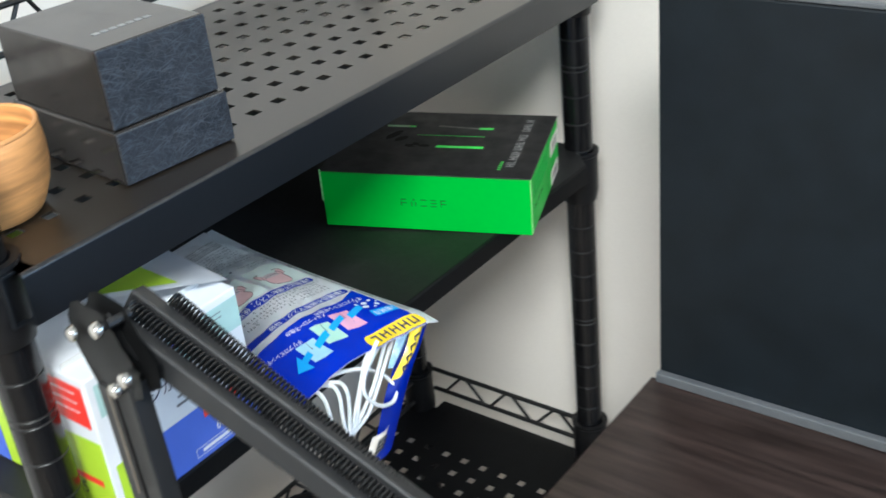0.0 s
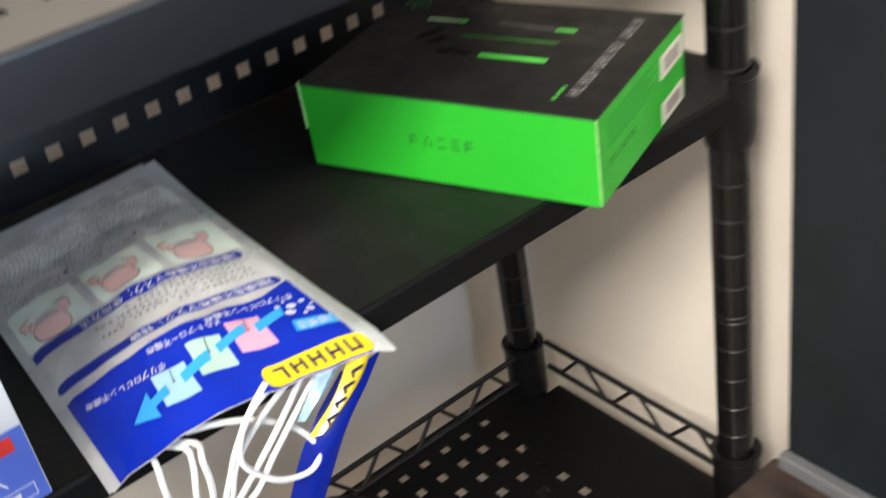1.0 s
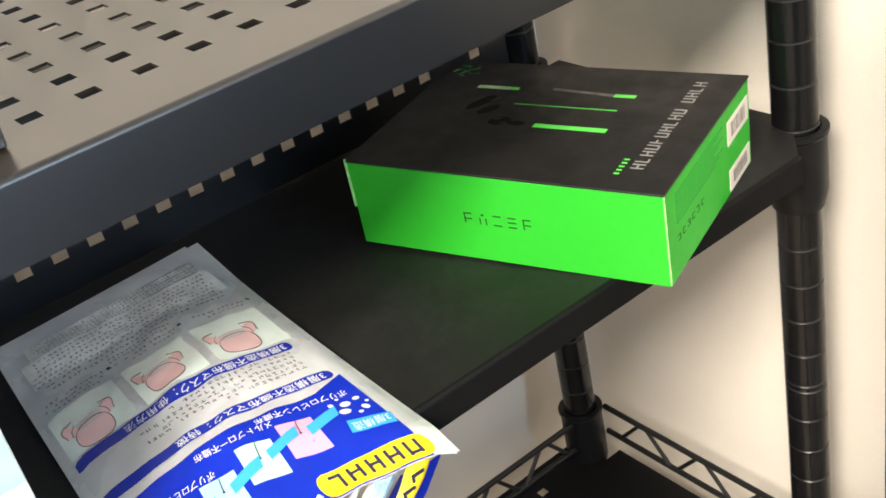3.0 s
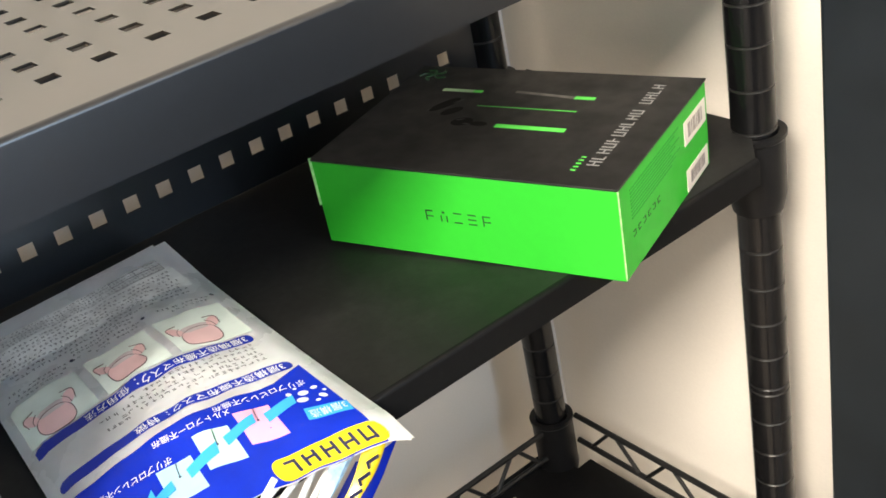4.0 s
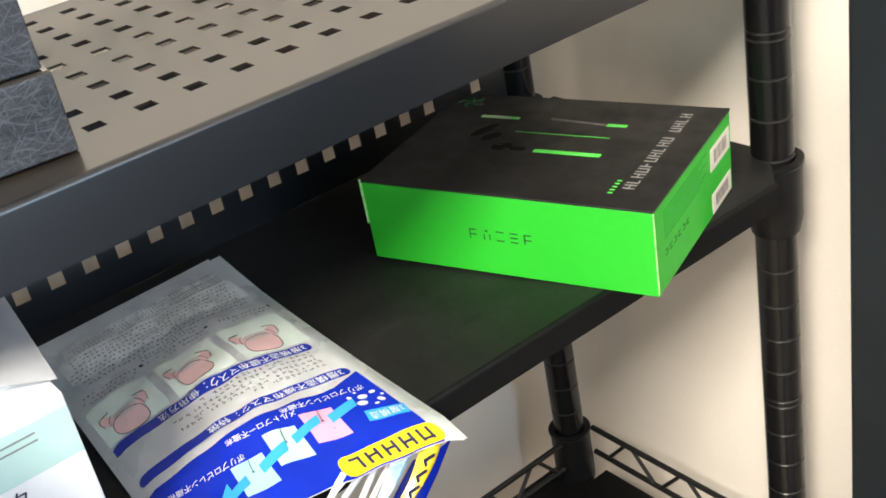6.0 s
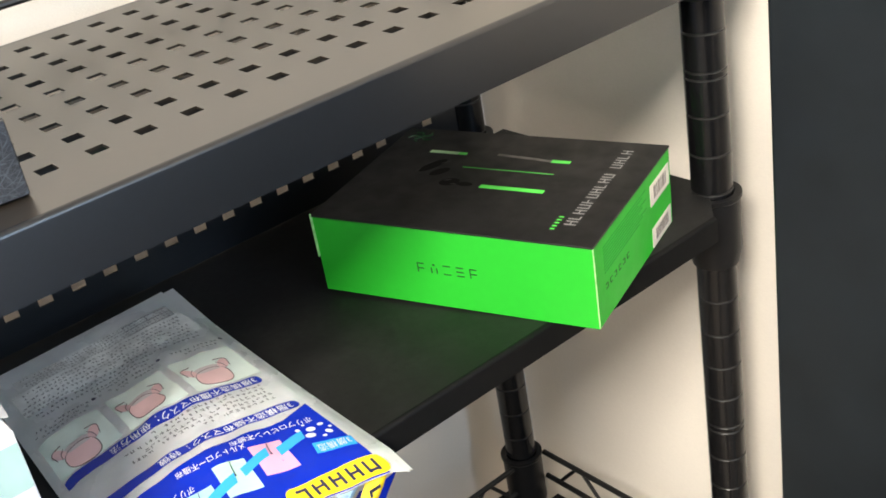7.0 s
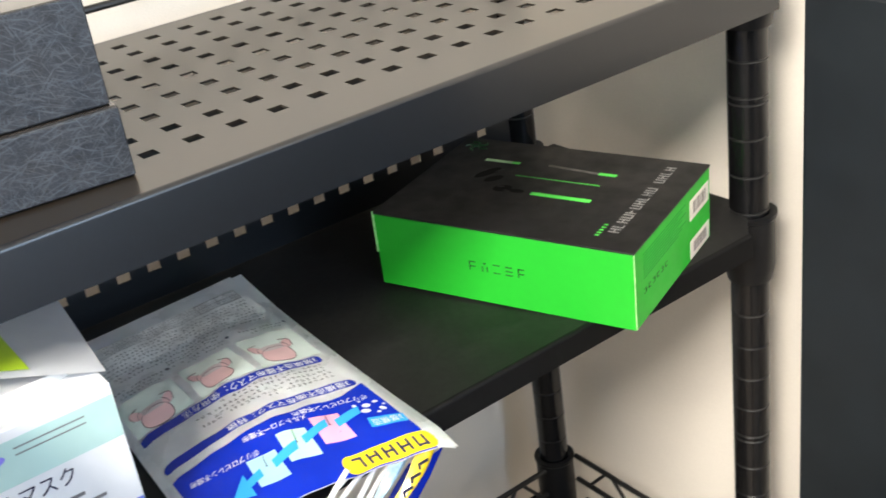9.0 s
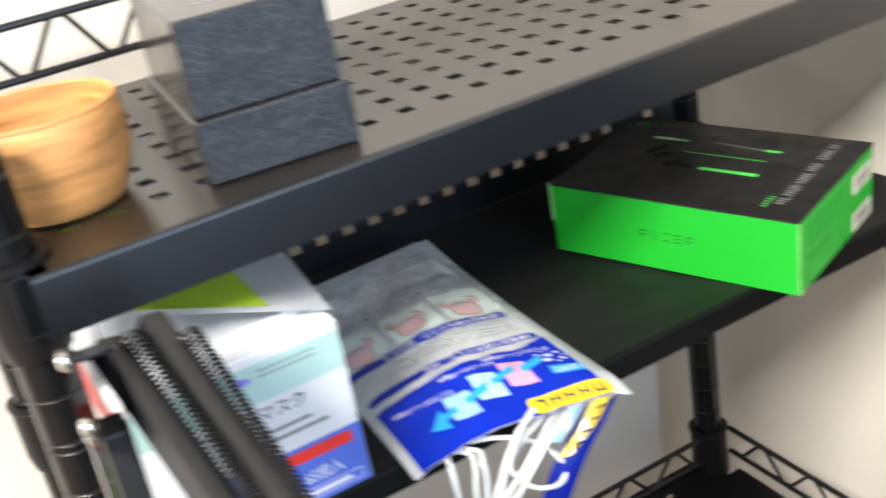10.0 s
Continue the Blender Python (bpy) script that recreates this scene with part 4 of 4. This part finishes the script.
ctext("サージカルマスク", 0.0094, -0.4790, 0.8925, 0.064, NAVYINK)
ctext("65枚入", 0.0090, -0.447, 0.8490, 0.0205, WHITEINK)
for k, (y0, y1) in enumerate(((-0.478, -0.446), (-0.480, -0.438))):
    cfront("small_print", y0, 0.8815 - k * 0.005, y1, 0.8832 - k * 0.005, GREYINK, 0.0004)
bm = bmesh.new()
for y0, z0, y1, z1 in ((-0.475, 0.8370, -0.428, 0.8374), (-0.475, 0.8425, -0.428, 0.8429), (-0.475, 0.8370, -0.4746, 0.8429), (-0.4284, 0.8370, -0.428, 0.8429)):
    bm.faces.new([bm.verts.new((CX + 0.0005, a, b)) for a, b in ((y0, z0), (y1, z0), (y1, z1), (y0, z1))])
part("printed_frame", bm, WHITEINK, cbody)
cfront("small_print", -0.470, 0.8388, -0.434, 0.8410, WHITEINK, 0.0005)


def cside(name, x0, z0, x1, z1, material, h=0.0002, z0b=None, z1b=None):
    """A print on the end that faces away from the wall."""
    bm = bmesh.new()
    y = CY0 - h
    q = ((x0, y, z0), (x1, y, z0 if z0b is None else z0b), (x1, y, z1 if z1b is None else z1b), (x0, y, z1))
    bm.faces.new([bm.verts.new(p) for p in q])
    part(name, bm, material, cbody)


cside("red_print", -0.060, 0.8960, CX - 0.004, 0.9215, RED, z0b=0.8930, z1b=0.9195)
cside("lime_print", -0.149, 0.8340, CX - 0.0005, 0.8800, LIME, z1b=0.8850)
cside("blue_print", -0.149, 0.8340, -0.075, 0.8800, CBLUE, 0.0004)
cside("red_print", -0.030, 0.8530, 0.018, 0.8575, RED, 0.0004)
part("printed_text", letters("65", 0.012, lambda a, b: Vector((-0.004 + a, CY0 - 0.0005, 0.846 + b))), NAVYINK, cbody)
for k in range(3):
    cside("small_print", -0.050 + 0.006 * k, 0.9140 - 0.006 * k, 0.016, 0.9148 - 0.006 * k, WHITEINK, 0.0004)
# lid: a tilted card with a folded front edge
lid = bmesh.new()
q = [(CX - 0.006, CY1 + 0.0015, CZ1), (-0.010, CY0 - 0.001, 0.9570), (-0.165, CY0 + 0.010, 0.9620), (-0.150, -0.4050, 0.9330)]
lid.faces.new([lid.verts.new(p) for p in q])
bmesh.ops.solidify(lid, geom=lid.faces[:], thickness=0.0008)
bmesh.ops.recalc_face_normals(lid, faces=lid.faces[:])
lidp = part("lid", lid, CARTON, carton, "lifted white card lid")


def lid_xyz(a, b, h):
    """a: 0 at the hinge side to 1 at the raised side; b: 0 at the front to 1 at the back."""
    p, r = Vector(q[0]).lerp(Vector(q[1]), a), Vector(q[3]).lerp(Vector(q[2]), a)
    return p.lerp(r, b) + Vector((0, 0.25 * h, h))


bm = bmesh.new()
bm.faces.new([bm.verts.new(lid_xyz(a, b, 0.0012)) for a, b in ((0.24, 0.025), (0.97, 0.025), (0.97, 0.9), (0.38, 0.9))])
part("lime_print", bm, LIME, lidp)
part("front_tuck", box((CX - 0.020, CY0 + 0.002, CZ1 - 0.0045), (CX - 0.0195, CY1 - 0.010, CZ1 + 0.0015)), CARTONIN, carton)

# ---- watch box on the upper shelf ----
SH = 0.9948
wbox = empty("watch_box", "black watch box with textured paper front on the perforated shelf", "box", pose(-0.004, -0.4555, SH, 0, 0, -5.5))
WW, WD = 0.0735, 0.105
wbase = part("base", box((-WD, 0, 0), (0, WW, 0.0300), 0.0012), SATIN, wbox)
part("front_paper", box((0.0, 0.0004, 0.0006), (0.0016, WW - 0.0004, 0.0296), 0.0008, 3), LEATHER, wbase, "dark textured paper face")
wlid = part("lid", box((-WD + 0.002, 0.002, 0.0301), (-0.0034, WW - 0.002, 0.0742), 0.0010), SATIN, wbox, "black satin lid")
part("front_paper", box((-0.0036, 0.0022, 0.0306), (-0.0022, WW - 0.0022, 0.0740), 0.0008, 3), LEATHER, wlid, "dark textured paper face")
for k in range(7):
    y = 0.018 + k * 0.0054
    part("name_stroke", box((-0.0305, y, 0.0741), (-0.0270, y + 0.0040, 0.0745)), SILVER, wlid)

# ---- wooden cup ----
cup = empty("wooden_cup", "turned orange-brown wooden cup standing on the perforated shelf", "cup", Matrix.Translation((-0.047, -0.511, SH)))
part("body", lathe([(0.024, 0.0), (0.0275, 0.001), (0.0305, 0.006), (0.0340, 0.014), (0.0362, 0.024), (0.0368, 0.034), (0.0362, 0.042),
                    (0.0357, 0.0462), (0.0350, 0.0470), (0.0338, 0.0462), (0.0336, 0.038), (0.0330, 0.022), (0.027, 0.008), (0.004, 0.006)], 48), WOOD, cup, smooth=True)
part("rim", sweep([(0.0348 * math.cos(2 * math.pi * k / 48), 0.0348 * math.sin(2 * math.pi * k / 48), 0.0466) for k in range(49)], 0.0013, 10), WOOD, cup, "rounded turned rim", smooth=True)

# ---- microphone arm ----
micarm = empty("microphone_arm", "black spring-balanced microphone boom arm clamped to the desk", "microphone arm")
J = Vector((0.060, -0.520, 0.968))


def bar(name, a, b, w, t, across, parent, material=ARM, label="", bevel=0.0012):
    """A flat bar from a to b, w wide along across and t thick."""
    a, b = Vector(a), Vector(b)
    d = (b - a).normalized()
    ac = Vector(across)
    ac = (ac - d * ac.dot(d)).normalized()
    nn = d.cross(ac)
    bm = box((0, -w / 2, -t / 2), ((b - a).length, w / 2, t / 2), bevel)
    m = Matrix((d, ac, nn)).transposed().to_4x4()
    m.translation = a
    bmesh.ops.transform(bm, matrix=m, verts=bm.verts)
    return part(name, bm, material, parent, label)


def coil(name, a, b, r, turns, wire, parent):
    a, b = Vector(a), Vector(b)
    d = (b - a).normalized()
    s = d.cross(Vector((0, 0, 1))).normalized()
    u = s.cross(d)
    n = turns * 9
    pts = [a + (b - a) * (k / n) + r * (math.cos(2 * math.pi * k / 9) * s + math.sin(2 * math.pi * k / 9) * u) for k in range(n + 1)]
    return part(name, sweep(pts, wire, 5), SPRING, parent, "steel tension spring", smooth=True)


UP = Vector((0.854, 0.131, -0.503)).normalized()
L = 0.215
LIFT = Vector((0.0015, 0.0095, 0.0045))
for x, y, z, first, close in ((0.0590, -0.5103, 0.9745, 0.016, 0.1), (0.0630, -0.5292, 0.9735, 0.004, 0.9)):
    a = Vector((x, y, z))
    bar("upper_bar", a, a + UP * L, 0.0115, 0.0105, (0, 0.3, 1), micarm, label="black square-section arm bar")
    coil("spring", a + LIFT + UP * first, a + LIFT * close + UP * 0.185, 0.0036, 74, 0.00072, micarm)
    for e in (first, 0.185):
        part("spring_pin", sweep([a + UP * e + LIFT * 0.3, a + UP * e + LIFT * 1.25], 0.0014, 8), CHROME, micarm)
PS = Vector((-0.10, -0.995, 0.0)).normalized()
PX = Vector((0.995, -0.10, 0.0)).normalized()
PC = Vector((0.0, -0.534, 0.0))


def joint_xyz(a, z, out):
    """A place on the joint's plate: a along it, z its height, out in front of it."""
    return PC + PX * a + Vector((0, 0, z)) + PS * out


def lathe_dome(c, d, r, h):
    """A domed bolt head of radius r and height h, standing out along d."""
    bm = lathe([(r * 0.8, 0.0), (r, 0.0006), (r, h * 0.45), (r * 0.86, h * 0.75), (r * 0.5, h * 0.95), (r * 0.1, h)], 16)
    m = d.to_track_quat("Z", "Y").to_matrix().to_4x4()
    m.translation = c
    bmesh.ops.transform(bm, matrix=m, verts=bm.verts)
    return bm


OUTLINE = [(0.047, 0.976), (0.053, 0.985), (0.062, 0.989), (0.082, 0.988), (0.091, 0.972), (0.100, 0.963), (0.098, 0.949), (0.076, 0.937), (0.058, 0.941), (0.046, 0.962)]
for out in (0.0, -0.010):
    bm = bmesh.new()
    bm.faces.new([bm.verts.new(joint_xyz(a, z, out)) for a, z in OUTLINE])
    bmesh.ops.solidify(bm, geom=bm.faces[:], thickness=0.0022)
    bmesh.ops.recalc_face_normals(bm, faces=bm.faces[:])
    part("joint_plate", bm, ARM, micarm, "black steel joint plate")
LOWD = Vector((0.06, -0.01, -1.0)).normalized()
for k, z in ((-1, 0.944), (1, 0.950)):
    a = joint_xyz(0.0735 + 0.0082 * k, z, -0.004)
    bar("lower_bar", a, a + LOWD * (z - 0.7395), 0.0120, 0.0110, (1, 0, 0), micarm, label="black square-section arm bar")
a = joint_xyz(0.0765, 0.9500, 0.0050)
part("tension_rod", sweep([a, a + LOWD * 0.060], 0.0010, 6), CHROME, micarm, "thin bright steel rod")
BOLTS = ((0.0545, 0.9705), (0.0790, 0.9810), (0.0925, 0.9595), (0.0810, 0.9495))
for da, dz in BOLTS:
    part("bolt", lathe_dome(joint_xyz(da, dz, 0.0022), PS, 0.0042, 0.0045), CHROME, micarm, "domed chrome bolt", smooth=True)
part("pivot_pin", sweep([joint_xyz(BOLTS[1][0], BOLTS[1][1], -0.014), joint_xyz(BOLTS[1][0], BOLTS[1][1], 0.003)], 0.0024, 10), ARM, micarm)
base = joint_xyz(0.0765, 0.940, -0.006) + LOWD * 0.170
bar("clamp_post", base, base + Vector((0, 0, -0.035)), 0.016, 0.016, (1, 0, 0), micarm)
part("clamp", box((base.x - 0.010, base.y - 0.018, 0.7385), (0.200, base.y + 0.018, 0.7460), 0.0015), ARM, micarm)
part("clamp", box((base.x - 0.010, base.y - 0.018, 0.6800), (base.x - 0.001, base.y + 0.018, 0.7385), 0.0015), ARM, micarm)
part("clamp", box((base.x - 0.010, base.y - 0.018, 0.6740), (0.195, base.y + 0.018, 0.6800), 0.0015), ARM, micarm)

# ---- black cable on the bottom shelf ----
cable = bmesh.new()
loop = []
for k in range(90):
    a = 2 * math.pi * k / 30
    r = 0.030 + 0.004 * math.sin(1.7 * a) + 0.0012 * (k // 30)
    loop.append((-0.170 + r * 1.1 * math.cos(a), -0.240 + r * 1.5 * math.sin(a), 0.4945 + 0.0060 * (k / 30) + 0.0015 * math.sin(5 * a)))
tagged(part("coiled_cable", sweep(loop, 0.0030, 8, cable), SLEEVE, smooth=True), "coiled black cable lying on the bottom shelf", "cable")
